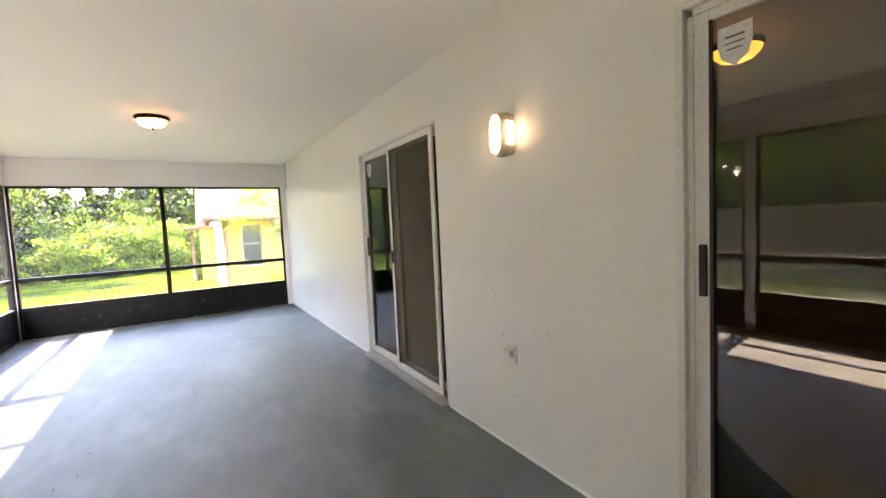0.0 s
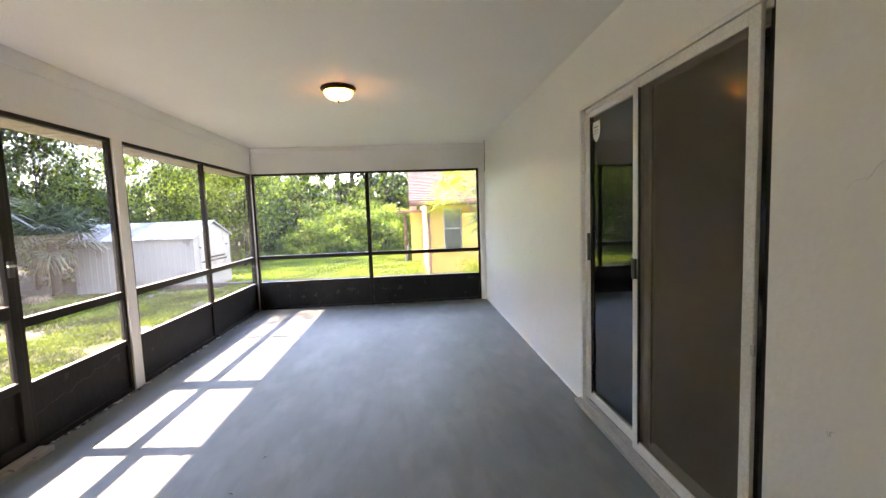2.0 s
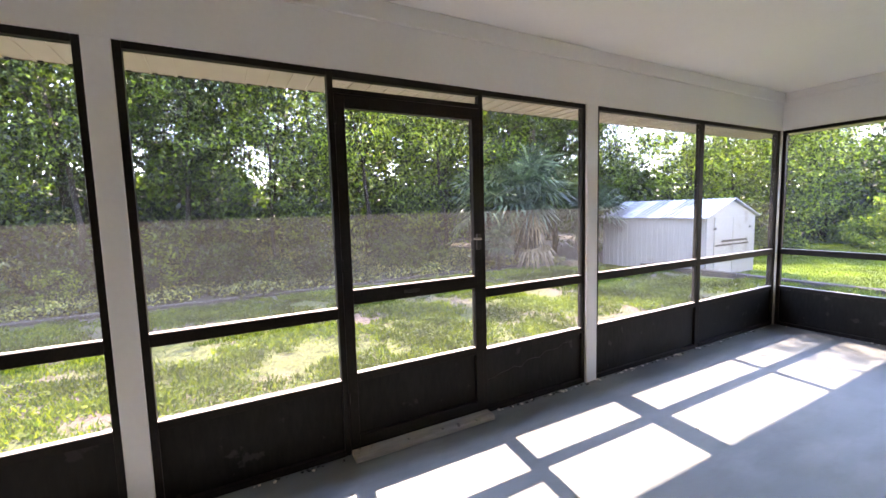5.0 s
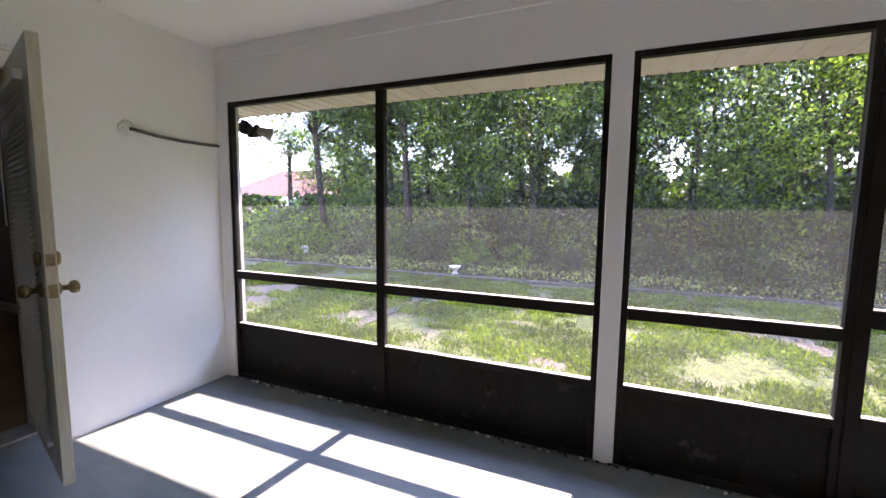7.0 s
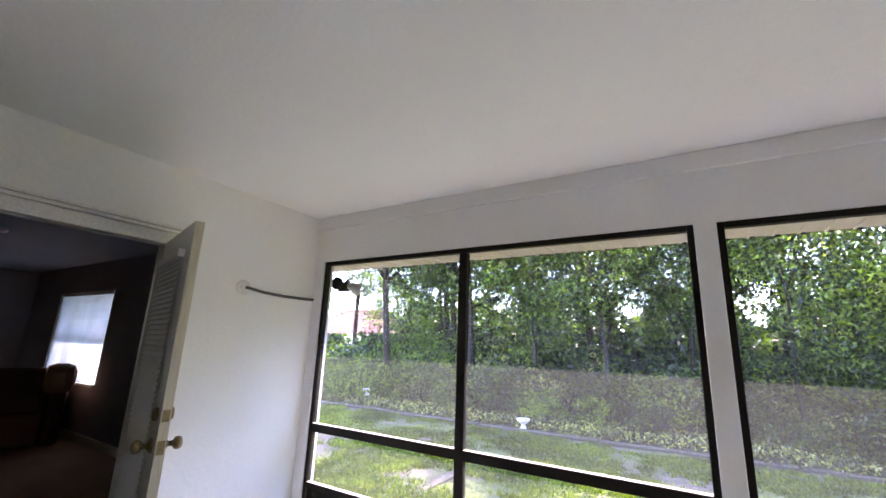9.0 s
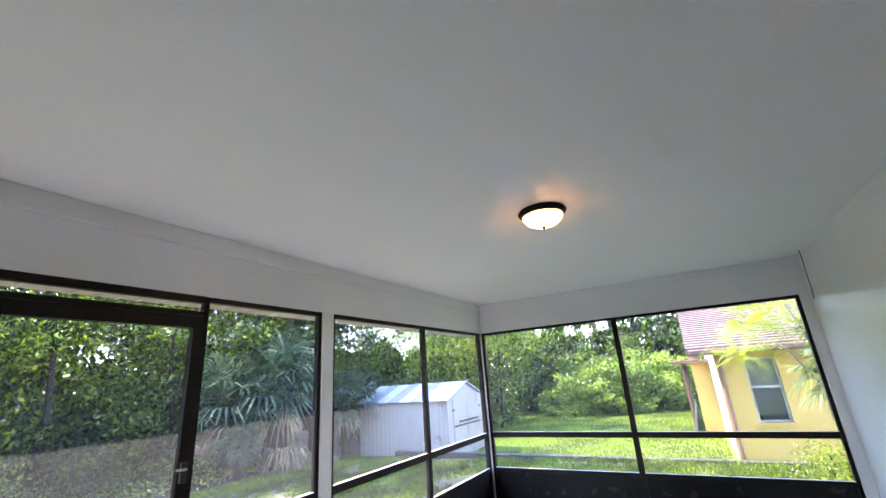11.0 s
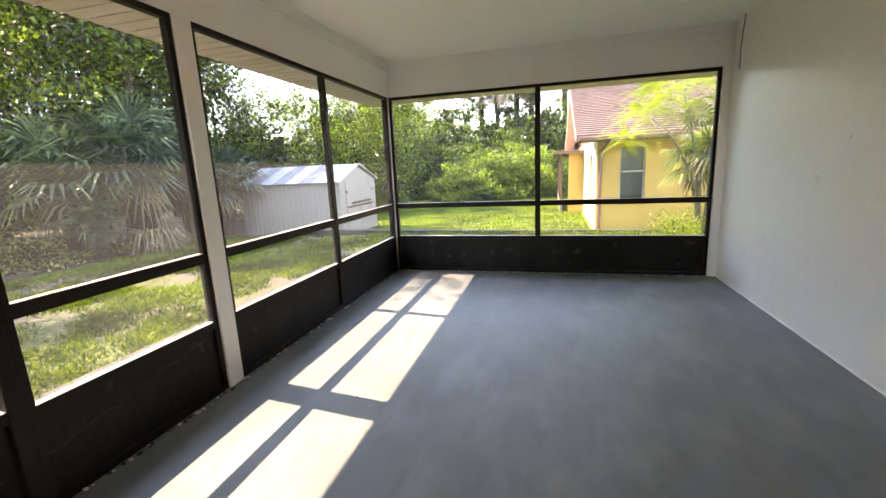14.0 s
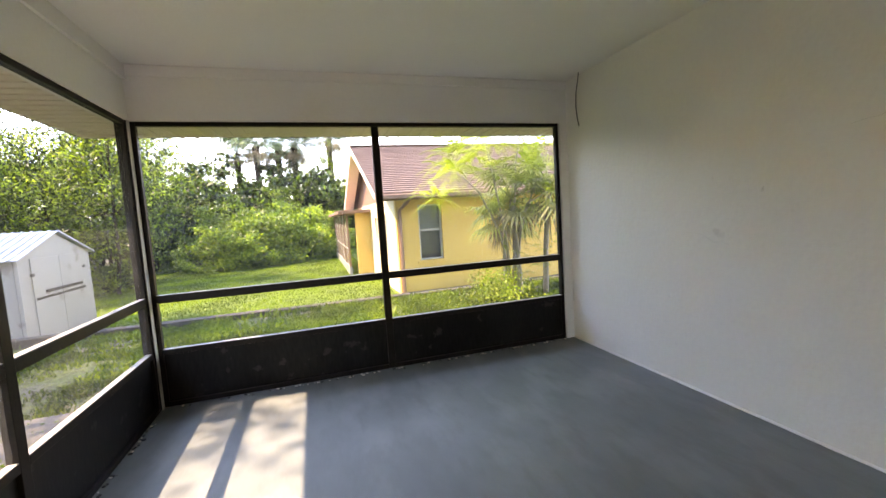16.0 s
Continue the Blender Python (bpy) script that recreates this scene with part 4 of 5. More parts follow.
structure("eave_fascia", boxes([(-2.474, -2.456, -9.0, 9.07, SZ, SZ + 0.16), (-2.456, 3.0, 9.05, 9.07, SZ, SZ + 0.16)], 0.003), BROWN, "brown painted fascia board", "fascia")
roofm = bmesh.new()
box(roofm, -2.486, 9.0, -9.0, 9.10, 2.58, 2.70)
box(roofm, -2.486, -1.95, -9.0, 9.10, SZ + 0.16, 2.58)
box(roofm, -1.95, 9.0, YF + 0.13, 9.10, SZ + 0.16, 2.58)
structure("roof", roofm, SHINGLE, "brown shingle roof over the porch", "roof")

drip = bmesh.new()
y = -2.58
while y < 8.95:
    box(drip, -2.456, -2.442, y - 0.006, y + 0.02, SZ - 0.011, SZ - 0.001)
    y += 0.12
x = -2.3
while x < 2.9:
    box(drip, x - 0.006, x + 0.02, 9.036, 9.05, SZ - 0.011, SZ - 0.001)
    x += 0.12
tagged(part("drip_edge_tabs", drip, BRONZE), "dark notched drip edge along the eave", "drip edge", kind="stuff")

# ---- yard ----
def ground_z(x, y):
    f = min(1, max(0, (y - 11.75) / 0.5))
    s = min(1, max(0, (-x - 3.2) / 3.0)) * min(1, max(0, (y - 9.0) / 4.0))
    d = min(1, max(0, (math.hypot(x, y) - 30) / 60))
    return -0.12 - 0.23 * f - 0.10 * s * (1 - f) - 0.6 * d + 0.02 * noise.noise((x * 0.8, y * 0.8, 3.1))


xs = sorted({*[-600, -250, -120, -70, -45, -32, -25, -20, -16, -13], *[-11 + 0.35 * k for k in range(66)], *[13, 16, 20, 26, 34, 48, 75, 130, 260, 600]})
ys = sorted({*[-600, -250, -120, -70, -45, -30, -22, -16, -12], *[-9 + 0.35 * k for k in range(100)], *[27, 30, 35, 42, 55, 80, 140, 260, 600]})
gm = bmesh.new()
grid = [[gm.verts.new((x, y, ground_z(x, y) if not (-1.96 < x < 9 and -9 < y < 8.3) else -0.35)) for y in ys] for x in xs]
for i in range(len(xs) - 1):
    for j in range(len(ys) - 1):
        gm.faces.new((grid[i][j], grid[i + 1][j], grid[i + 1][j + 1], grid[i][j + 1]))
g = structure("ground", gm, GROUND, "thin sandy lawn running into the woods", "ground")
g.data.shade_smooth()
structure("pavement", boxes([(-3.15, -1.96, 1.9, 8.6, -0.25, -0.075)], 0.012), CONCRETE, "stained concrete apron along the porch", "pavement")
tim = thing("timber_edging", (-7.75, 0, -0.12), "weathered timber edging along the woods", "edging", "garden timbers")
yy = -9.0
while yy < 8.5:
    part("timber", boxes([(-0.08, 0.08, 0.01, 2.35, -0.08, 0.05)], 0.015, pose(-7.65 - 0.35 * max(0, yy) / 8, yy, -0.12 + 0.01 * noise.noise((yy, 0, 0)), 0, 0, 1.5 + 2 * noise.noise((yy, 4, 0)))), TIMBER, tim)
    yy += 2.4
tim2 = thing("timber_edging", (0, 11.85, -0.12), "weathered timber edging before the neighbour's lawn", "edging", "garden timbers")
xx = -6.2
while xx < 4.4:
    part("timber", boxes([(0.01, 2.38, -0.09, 0.09, -0.3, 0.05)], 0.015, pose(xx, 11.85 - 0.02 * xx, -0.12, 0, 0, 1.2 * noise.noise((xx, 9, 0)))), TIMBER, tim2)
    xx += 2.4
tagged(part("garden_timber", boxes([(0, 2.1, -0.08, 0.08, -0.1, 0.025)], 0.015, pose(-5.6, -0.55, -0.12, 0, 0, -1)), TIMBER), "weathered railway sleeper lying in the grass", "timber", "garden timbers")
pot = thing("planter", (-8.0, -0.95, -0.1), "white garden planter bowl at the edge of the woods", "planter")
part("bowl", lathe([(0.09, -0.12), (0.10, -0.02), (0.06, 0.03), (0.09, 0.08), (0.17, 0.15), (0.19, 0.20), (0.17, 0.20), (0.14, 0.15), (0.02, 0.12)], 24, pose(-7.95, -0.95, -0.06) @ Matrix.Scale(0.72, 4)), CERAMIC, pot, "", True)


sign = thing("yard_sign", (-8.6, -5.75, -0.15), "small white sign on a thin stake by the shrubs", "sign")
part("stake", tube([(-8.6, -5.75, -0.3), (-8.6, -5.75, 0.22)], 0.012), GREY_AL, sign)
part("plate", boxes([(-8.587, -8.577, -5.87, -5.63, 0.06, 0.26)], 0.003), CERAMIC, sign, "blank white plate")


# shed
def shed():
    x0, x1, y0, y1, z0, ze, zr = -7.85, -4.95, 12.5, 14.6, -0.45, 1.06, 1.46
    ob = thing("shed", ((x0 + x1) / 2, (y0 + y1) / 2, z0), "small white metal garden shed with a double door", "shed")
    part("wall", boxes([(x0, x1, y0, y0 + 0.03, z0, ze)]), SHEDWALL, ob)
    part("wall", boxes([(x0, x1, y1 - 0.03, y1, z0, ze)]), SHEDWALL, ob)
    ribs = bmesh.new()
    k = x0 + 0.06
    while k < x1 - 0.05:
        box(ribs, k, k + 0.035, y0 - 0.012, y0, z0, ze)
        k += 0.145
    part("wall_ribs", ribs, SHEDWALL, ob)
    ym = (y0 + y1) / 2
    for x in (x0, x1 - 0.03):
        bm = bmesh.new()
        a = [bm.verts.new((x, *p)) for p in ((y0 + 0.03, z0), (y1 - 0.03, z0), (y1 - 0.03, ze), (ym, zr - 0.03), (y0 + 0.03, ze))]
        f = bm.faces.new(a)
        ext = bmesh.ops.extrude_face_region(bm, geom=[f])
        bmesh.ops.translate(bm, vec=(0.03, 0, 0), verts=[v for v in ext["geom"] if isinstance(v, bmesh.types.BMVert)])
        part("gable_wall", bm, SHEDWALL, ob)
    pitch = math.degrees(math.atan2(zr - ze, ym - y0))
    run = math.hypot(zr - ze, ym - y0) + 0.10
    for s in (-1, 1):
        m = pose((x0 + x1) / 2, ym, zr, 0, 0, 0 if s < 0 else 180) @ pose(0, 0, 0, pitch, 0, 0)
        for q in range(8):
            xa = -1.52 + q * 0.38
            r = part("roof_panel", boxes([(xa, xa + 0.376, -run, 0.0, 0.0, 0.015)], 0, m), SHEDROOF_DULL if q % 2 and q < 7 else SHEDROOF, ob, "weathered dull roof sheet" if q % 2 and q < 7 else "pale roof sheet")
            rb = bmesh.new()
            for xr in (xa + 0.004, xa + 0.125, xa + 0.25):
                box(rb, xr, xr + 0.025, -run, 0.0, 0.015, 0.033, m=m)
            part("roof_rib", rb, SHEDROOF_DULL if q % 2 and q < 7 else SHEDROOF, r)
    for a, b in ((y0 + 0.28, ym - 0.005), (ym + 0.005, y1 - 0.28)):
        d = part("door", boxes([(x1, x1 + 0.02, a, b, z0 + 0.1, ze - 0.02)], 0.004), SHEDWALL, ob)
        part("brace", boxes([(x1 + 0.02, x1 + 0.028, a + 0.03, b - 0.03, 0.36, 0.40)]), TIMBER, d)
        part("hinge", boxes([(x1 + 0.02, x1 + 0.03, (a if a < ym - 0.1 else b) - 0.05, (a if a < ym - 0.1 else b) + 0.05, 0.75, 0.80)]), BLACK, d)
    part("door_bar", boxes([(x1 + 0.03, x1 + 0.05, y0 + 0.55, y1 - 0.45, 0.45, 0.50)], 0.004), TIMBER, ob, "dark bar across the doors")
    part("corner_trim", boxes([(x1 - 0.03, x1 + 0.01, y0 - 0.015, y0 + 0.03, z0, ze)]), SHEDWALL, ob)
    return ob


shed()


# neighbour's house
def neighbour():
    x0, x1, y0, y1, zb, zw = 1.08, 9.0, 13.2, 20.6, -0.5, 1.74
    ob = thing("house", (4.5, 17, zb), "yellow stucco house with a brown shingle roof", "house")
    wx0, wx1, wz0, wz1 = 1.55, 2.08, 0.36, 1.56
    part("front_wall", boxes([(x0, wx0, y0, y0 + 0.2, zb, zw), (wx1, x1, y0, y0 + 0.2, zb, zw), (wx0, wx1, y0, y0 + 0.2, zb, wz0), (wx0, wx1, y0, y0 + 0.2, wz1, zw)]), YELLOW, ob)
    side = []
    ws = ((14.4, 14.95, 0.25, 1.40), (16.0, 16.4, 0.75, 1.35))
    prev = y0 + 0.2
    for a, b, c, d in ws:
        side += [(x0, x0 + 0.2, prev, a, zb, zw), (x0, x0 + 0.2, a, b, zb, c), (x0, x0 + 0.2, a, b, d, zw)]
        prev = b
    side.append((x0, x0 + 0.2, prev, y1, zb, zw))
    part("side_wall", boxes(side), SUNLIT_STUCCO, ob, "side wall with full sun painted in as pale cream")
    part("inside", boxes([(x0 + 0.6, x1, y0 + 0.6, y1, zb, zw)]), ROOM_UNLIT, ob)
    part("rear_wall", boxes([(x0, x1, y1, y1 + 0.2, zb, zw)]), YELLOW, ob)
    w = part("window", boxes([(wx0, wx0 + 0.04, y0 + 0.06, y0 + 0.12, wz0, wz1), (wx1 - 0.04, wx1, y0 + 0.06, y0 + 0.12, wz0, wz1), (wx0 + 0.04, wx1 - 0.04, y0 + 0.06, y0 + 0.12, wz1 - 0.04, wz1), (wx0 + 0.04, wx1 - 0.04, y0 + 0.06, y0 + 0.12, wz0, wz0 + 0.04), (wx0 + 0.04, wx1 - 0.04, y0 + 0.05, y0 + 0.12, 0.98, 1.03)], 0.004), GREY_AL, ob)
    part("pane", boxes([(wx0 + 0.04, wx1 - 0.04, y0 + 0.085, y0 + 0.09, wz0 + 0.04, wz1 - 0.04)]), PANE, w)
    part("blind", boxes([(wx0 + 0.03, wx1 - 0.03, y0 + 0.15, y0 + 0.16, wz0 + 0.12, wz1)]), GREY_AL, w, "grey closed blind")
    part("sill", boxes([(wx0 - 0.06, wx1 + 0.06, y0 - 0.05, y0 + 0.06, wz0 - 0.06, wz0)], 0.006), YELLOW, w)
    for a, b, c, d in ws:
        v = part("window", boxes([(x0 + 0.06, x0 + 0.1, a, a + 0.04, c, d), (x0 + 0.06, x0 + 0.1, b - 0.04, b, c, d), (x0 + 0.06, x0 + 0.1, a + 0.04, b - 0.04, d - 0.04, d), (x0 + 0.06, x0 + 0.1, a + 0.04, b - 0.04, c, c + 0.04)]), WHITE_AL, ob)
        part("pane", boxes([(x0 + 0.075, x0 + 0.08, a + 0.04, b - 0.04, c + 0.04, d - 0.04)]), PANE, v)
    # roof with courses of shingles
    yr, zr = (y0 + y1) / 2, 3.42
    ye, zeave = y0 - 0.42, 1.80
    run, rise = yr - ye, zr - zeave
    for s in (1, -1):
        rb = bmesh.new()
        n = 30
        for k in range(n):
            t0, t1 = k / n, (k + 1) / n
            ya, yb2 = ye + run * t0, ye + run * t1 + 0.02
            za, zb2 = zeave + rise * t0, zeave + rise * t1
            if s < 0:
                ya, yb2 = 2 * yr - ya, 2 * yr - yb2
            lift = 0.028
            vs = [rb.verts.new(p) for p in ((0.60, ya, za + lift), (9.4, ya, za + lift), (9.4, yb2, zb2 + 0.006), (0.60, yb2, zb2 + 0.006), (0.60, ya, za - 0.02), (9.4, ya, za - 0.02))]
            rb.faces.new(vs[:4])
            rb.faces.new((vs[0], vs[1], vs[5], vs[4]))
        part("roof", rb, SHINGLE, ob, "brown shingle roof in courses")
    part("ridge_cap", boxes([(0.58, 9.4, yr - 0.12, yr + 0.12, zr + 0.005, zr + 0.04)], 0.01), SHINGLE, ob)
    part("fascia", boxes([(0.60, 9.4, ye - 0.02, ye + 0.01, zeave - 0.14, zeave + 0.01)]), BROWN, ob)
    part("gutter", boxes([(0.65, 9.4, ye - 0.12, ye - 0.02, zeave - 0.12, zeave - 0.02)], 0.02), BROWN, ob, "brown gutter")
    part("front_soffit", boxes([(0.60, 9.4, ye, y0, zeave - 0.12, zeave - 0.10)]), BROWN, ob)
    for s in (1, -1):
        rk = bmesh.new()
        a0, a1 = (ye, yr) if s > 0 else (2 * yr - ye, yr)
        for xk in (0.60,):
            vs = [rk.verts.new(p) for p in ((xk, a0, zeave - 0.14), (xk, a0, zeave), (xk, a1, zr), (xk, a1, zr - 0.16), (xk + 0.33, a0, zeave - 0.14), (xk + 0.33, a1, zr - 0.16))]
            rk.faces.new(vs[:4])
            rk.faces.new((vs[0], vs[3], vs[5], vs[4]))
        part("rake_board", rk, SOFFIT, ob, "tan rake board and soffit")
    gb = bmesh.new()
    vs = [gb.verts.new(p) for p in ((x0, y0 - 0.02, zw), (x0, y1 + 0.2, zw), (x0, yr, zr - 0.13))]
    f = gb.faces.new(vs)
    ex = bmesh.ops.extrude_face_region(gb, geom=[f])
    bmesh.ops.translate(gb, vec=(0.15, 0, 0), verts=[v for v in ex["geom"] if isinstance(v, bmesh.types.BMVert)])
    part("gable", gb, BROWN, ob, "brown boarded gable")
    part("gable_lamp", lathe([(0.05, 0), (0.06, 0.04), (0.03, 0.09), (0.01, 0.09)], 14, pose(x0 - 0.01, 15.2, 2.25, 0, -90, 0)), CERAMIC, ob, "small white flood lamp", True)
    part("downspout", tube([(x0 + 0.22, ye - 0.07, zeave - 0.10), (x0 + 0.14, ye + 0.10, zeave - 0.22), (x0 + 0.06, y0 - 0.05, zeave - 0.34), (x0 + 0.06, y0 - 0.05, zb + 0.1)], 0.04), BROWN, ob, "brown downspout")
    part("footing", boxes([(x0 - 0.03, x1, y0 - 0.03, y0, zb, -0.30)]), CONCRETE, ob)
    # screened lanai stepping out at the rear
    ly = 17.3
    part("lanai_roof", boxes([(0.12, x0, ly - 0.25, 25.4, 1.52, 1.62)], 0.01), BROWN, ob)
    part("lanai_end", boxes([(0.62, x0, ly, ly + 0.15, zb, 1.52)]), YELLOW, ob)
    part("lanai_base", boxes([(0.35, 0.43, ly + 0.15, 25.0, zb, -0.1)]), SHEDWALL, ob)
    for k in range(6):
        yk = ly + 0.15 + k * 1.5
        part("lanai_post", boxes([(0.36, 0.42, yk, yk + 0.06, -0.1, 1.52)]), BROWN, ob)
    part("lanai_rail", boxes([(0.37, 0.41, ly + 0.2, 25.0, 0.42, 0.46)]), SHEDWALL, ob)
    part("lanai_screen", boxes([(0.385, 0.387, ly + 0.2, 25.0, -0.1, 1.52)]), DARKMESH, ob)
    return ob


neighbour()

# far house with a red roof
far = thing("house", (-30, -25, 0), "distant house with a pinkish red tile roof", "house")
part("wall", boxes([(-34, -26, -30, -20, -0.7, 2.2)]), SOFFIT, far)
rf = bmesh.new()
vs = [rf.verts.new(p) for p in ((-34.6, -30.6, 2.2), (-25.4, -30.6, 2.2), (-25.4, -19.4, 2.2), (-34.6, -19.4, 2.2), (-30, -27.5, 4.7), (-30, -23.0, 4.7))]
for f in ((0, 1, 4), (1, 2, 5, 4), (2, 3, 5), (3, 0, 4, 5)):
    rf.faces.new([vs[k] for k in f])
part("roof", rf, REDROOF, far)


# ---- plants ----
rng = np.random.default_rng(7)


def quads(name, centres, sizes, material, aspect=0.45, up=0.25, parent=None, label=""):
    """Leaves: folded diamonds at centres, facing every way with a lean upward."""
    n = len(centres)
    d = rng.normal(size=(n, 3))
    d[:, 2] -= 0.3
    d /= np.linalg.norm(d, axis=1)[:, None]
    nn = rng.normal(size=(n, 3))
    nn[:, 2] += up * 4
    s = np.cross(d, nn)
    s /= np.linalg.norm(s, axis=1)[:, None] + 1e-9
    k = np.cross(s, d)
    L = np.asarray(sizes).reshape(-1, 1)
    v = np.stack([centres - d * L * 0.5, centres + s * L * aspect * 0.5 + k * L * 0.08, centres + d * L * 0.5, centres - s * L * aspect * 0.5 + k * L * 0.08], axis=1).reshape(-1, 3)
    me = bpy.data.meshes.new(name)
    me.vertices.add(4 * n)
    me.vertices.foreach_set("co", v.astype(np.float32).ravel())
    me.loops.add(4 * n)
    me.loops.foreach_set("vertex_index", np.arange(4 * n, dtype=np.int32))
    me.polygons.add(n)
    me.polygons.foreach_set("loop_start", np.arange(0, 4 * n, 4, dtype=np.int32))
    me.update(calc_edges=True)
    me.materials.append(material)
    return link(name, me, parent, label)


def clumps(centre, radii, count, per, spread, hollow=0.35):
    """Leaf places: clumps scattered through an uneven ellipsoid, with gaps."""
    u = rng.normal(size=(count, 3))
    u /= np.linalg.norm(u, axis=1)[:, None]
    r = (hollow + (1 - hollow) * rng.random(count)) ** 0.6
    wob = 1 + 0.28 * np.sin(3.1 * u[:, 0] + 5 * u[:, 2] + rng.random() * 6) + 0.18 * np.sin(7 * u[:, 1] + 4 * u[:, 0])
    c = np.asarray(centre) + u * (r * wob)[:, None] * np.asarray(radii)
    leaf = np.repeat(c, per, axis=0) + rng.normal(size=(count * per, 3)) * spread
    return c, leaf


def tree(label, height, crown, mat_leaf, leaf=0.11, lumps=130, per=40, trunk=0.11, base=0.35):
    """A forest tree standing at the origin: tapered bent trunk, limbs to the clumps, leafy crown."""
    ob = thing("tree", (0, 0, 0), label, "tree", "trees of the woods")
    bend = rng.normal(size=(6, 2)) * 0.12
    pts = [(float(np.sum(bend[:k, 0])), float(np.sum(bend[:k, 1])), height * 0.9 * k / 5 - 0.3 * (k == 0)) for k in range(6)]
    bm = tube(pts, [trunk * (1 - 0.16 * k) for k in range(6)], 9)
    cz = height * (base + 1) / 2
    c, lv = clumps((pts[3][0], pts[3][1], cz), (crown, crown, height * (1 - base) / 2), lumps, per, np.array((0.21, 0.21, 0.13)))
    for q in c[:: max(1, lumps // 11)]:
        k = min(4, max(2, int(q[2] / height * 4.4)))
        s = Vector(pts[k])
        e = Vector([float(a) for a in q])
        tube([s, s.lerp(e, 0.5) + Vector((0, 0, 0.15)), e], [trunk * 0.24, trunk * 0.14, trunk * 0.05], 6, bm)
    part("trunk", bm, BARK, ob, "grey-brown bark", True)
    quads("crown", lv, 0.7 * leaf + 0.6 * leaf * rng.random(len(lv)), mat_leaf, parent=ob, label="leafy crown with gaps")
    return ob


def bush(name, label, category, group, radii, mat_leaf, leaf=0.09, lumps=90, per=36):
    ob = thing(name, (0, 0, 0), label, category, group)
    c, lv = clumps((0, 0, radii[2] * 0.75), radii, lumps, per, np.array((0.13, 0.13, 0.09)), 0.5)
    lv = lv[lv[:, 2] > -0.05]
    bm = bmesh.new()
    for q in c[::9]:
        tube([(0.1 * q[0], 0.1 * q[1], -0.1), (0.5 * q[0], 0.5 * q[1], 0.4 * q[2]), tuple(float(a) for a in q)], [0.03, 0.02, 0.006], 5, bm)
    part("stems", bm, BARK, ob)
    quads("foliage", lv, 0.7 * leaf + 0.6 * leaf * rng.random(len(lv)), mat_leaf, parent=ob)
    return ob


def fan_leaf(bm, root, direction, stem, blade, n=18, droop=0.5):
    """A palm fan: a stem and narrow blades spread from its tip, drooping at their ends."""
    d = Vector(direction).normalized()
    tip = Vector(root) + d * stem + Vector((0, 0, -0.12 * stem * droop))
    side = d.cross(Vector((0, 0, 1)))
    side = side.normalized() if side.length > 0.01 else Vector((1, 0, 0))
    nrm = side.cross(d).normalized()
    tube([root, Vector(root).lerp(tip, 0.5) + Vector((0, 0, 0.05 * stem)), tip], [0.012, 0.010, 0.007], 4, bm)
    for k in range(n):
        a = math.radians(-115 + 230 * (k + 0.5) / n)
        v = (d * math.cos(a) + side * math.sin(a)).normalized()
        L = blade * (0.72 + 0.28 * math.cos(a * 0.7)) * random.uniform(0.9, 1.1)
        w = v.cross(nrm).normalized() * 0.022 * blade / 0.6
        p1 = tip + v * L * 0.55 + nrm * 0.03
        p2 = tip + v * L + Vector((0, 0, -droop * L * random.uniform(0.35, 0.7)))
        q = [bm.verts.new(tip), bm.verts.new(p1 + w), bm.verts.new(p2), bm.verts.new(p1 - w)]
        bm.faces.new(q)


def palm(name, label, group, trunk_h, leaves, stem, blade, dead=6, r=0.11, lean=(0, 0), green=LEAF_PALM, bark=BARK):
    ob = thing(name, (0, 0, 0), label, "palm", group)
    if trunk_h > 0.1:
        pts = [(lean[0] * t * t, lean[1] * t * t, trunk_h * t - 0.1) for t in (0, 0.25, 0.5, 0.75, 1)]
        part("trunk", tube(pts, [r * 1.15, r, r * 0.95, r * 0.95, r * 1.1], 10), bark, ob, "rough fibrous palm trunk", True)
    top = Vector((lean[0], lean[1], trunk_h))
    bm = bmesh.new()
    for k in range(leaves):
        a = k * 2.4 + random.uniform(-0.3, 0.3)
        e = random.uniform(-0.6, 1.25)
        fan_leaf(bm, top, (math.cos(a) * math.cos(e), math.sin(a) * math.cos(e), math.sin(e)), stem * random.uniform(0.75, 1.15), blade * random.uniform(0.85, 1.1))
    part("fronds", bm, green, ob, "grey-green fan fronds")
    if dead:
        bm = bmesh.new()
        for k in range(dead):
            a = k * 2.1 + random.uniform(-0.4, 0.4)
            e = random.uniform(-1.2, -0.6)
            fan_leaf(bm, top, (math.cos(a) * math.cos(e), math.sin(a) * math.cos(e), math.sin(e)), stem * 0.7, blade * 0.8, 14, 0.9)
        part("dead_fronds", bm, LEAF_DEAD, ob, "hanging dry brown fronds")
    return ob


def spray(bm, root, direction, length, pairs=12):
    """A feather leaf: narrow leaflets in pairs along an arching rib."""
    d = Vector(direction).normalized()
    side = d.cross(Vector((0, 0, 1)))
    side = side.normalized() if side.length > 0.05 else Vector((1, 0, 0))
    for k in range(pairs):
        t = (k + 0.6) / pairs
        at = Vector(root) + d * length * t + Vector((0, 0, -0.5 * length * t * t))
        L = length * 0.25 * (1 - 0.55 * t)
        for sgn in (-1, 1):
            tip = at + (side * sgn + d * 0.5).normalized() * L + Vector((0, 0, -0.3 * L))
            w = d * 0.006
            mid = at.lerp(tip, 0.5) + Vector((0, 0, 0.01))
            bm.faces.new([bm.verts.new(q) for q in (at, mid + w, tip, mid - w)])


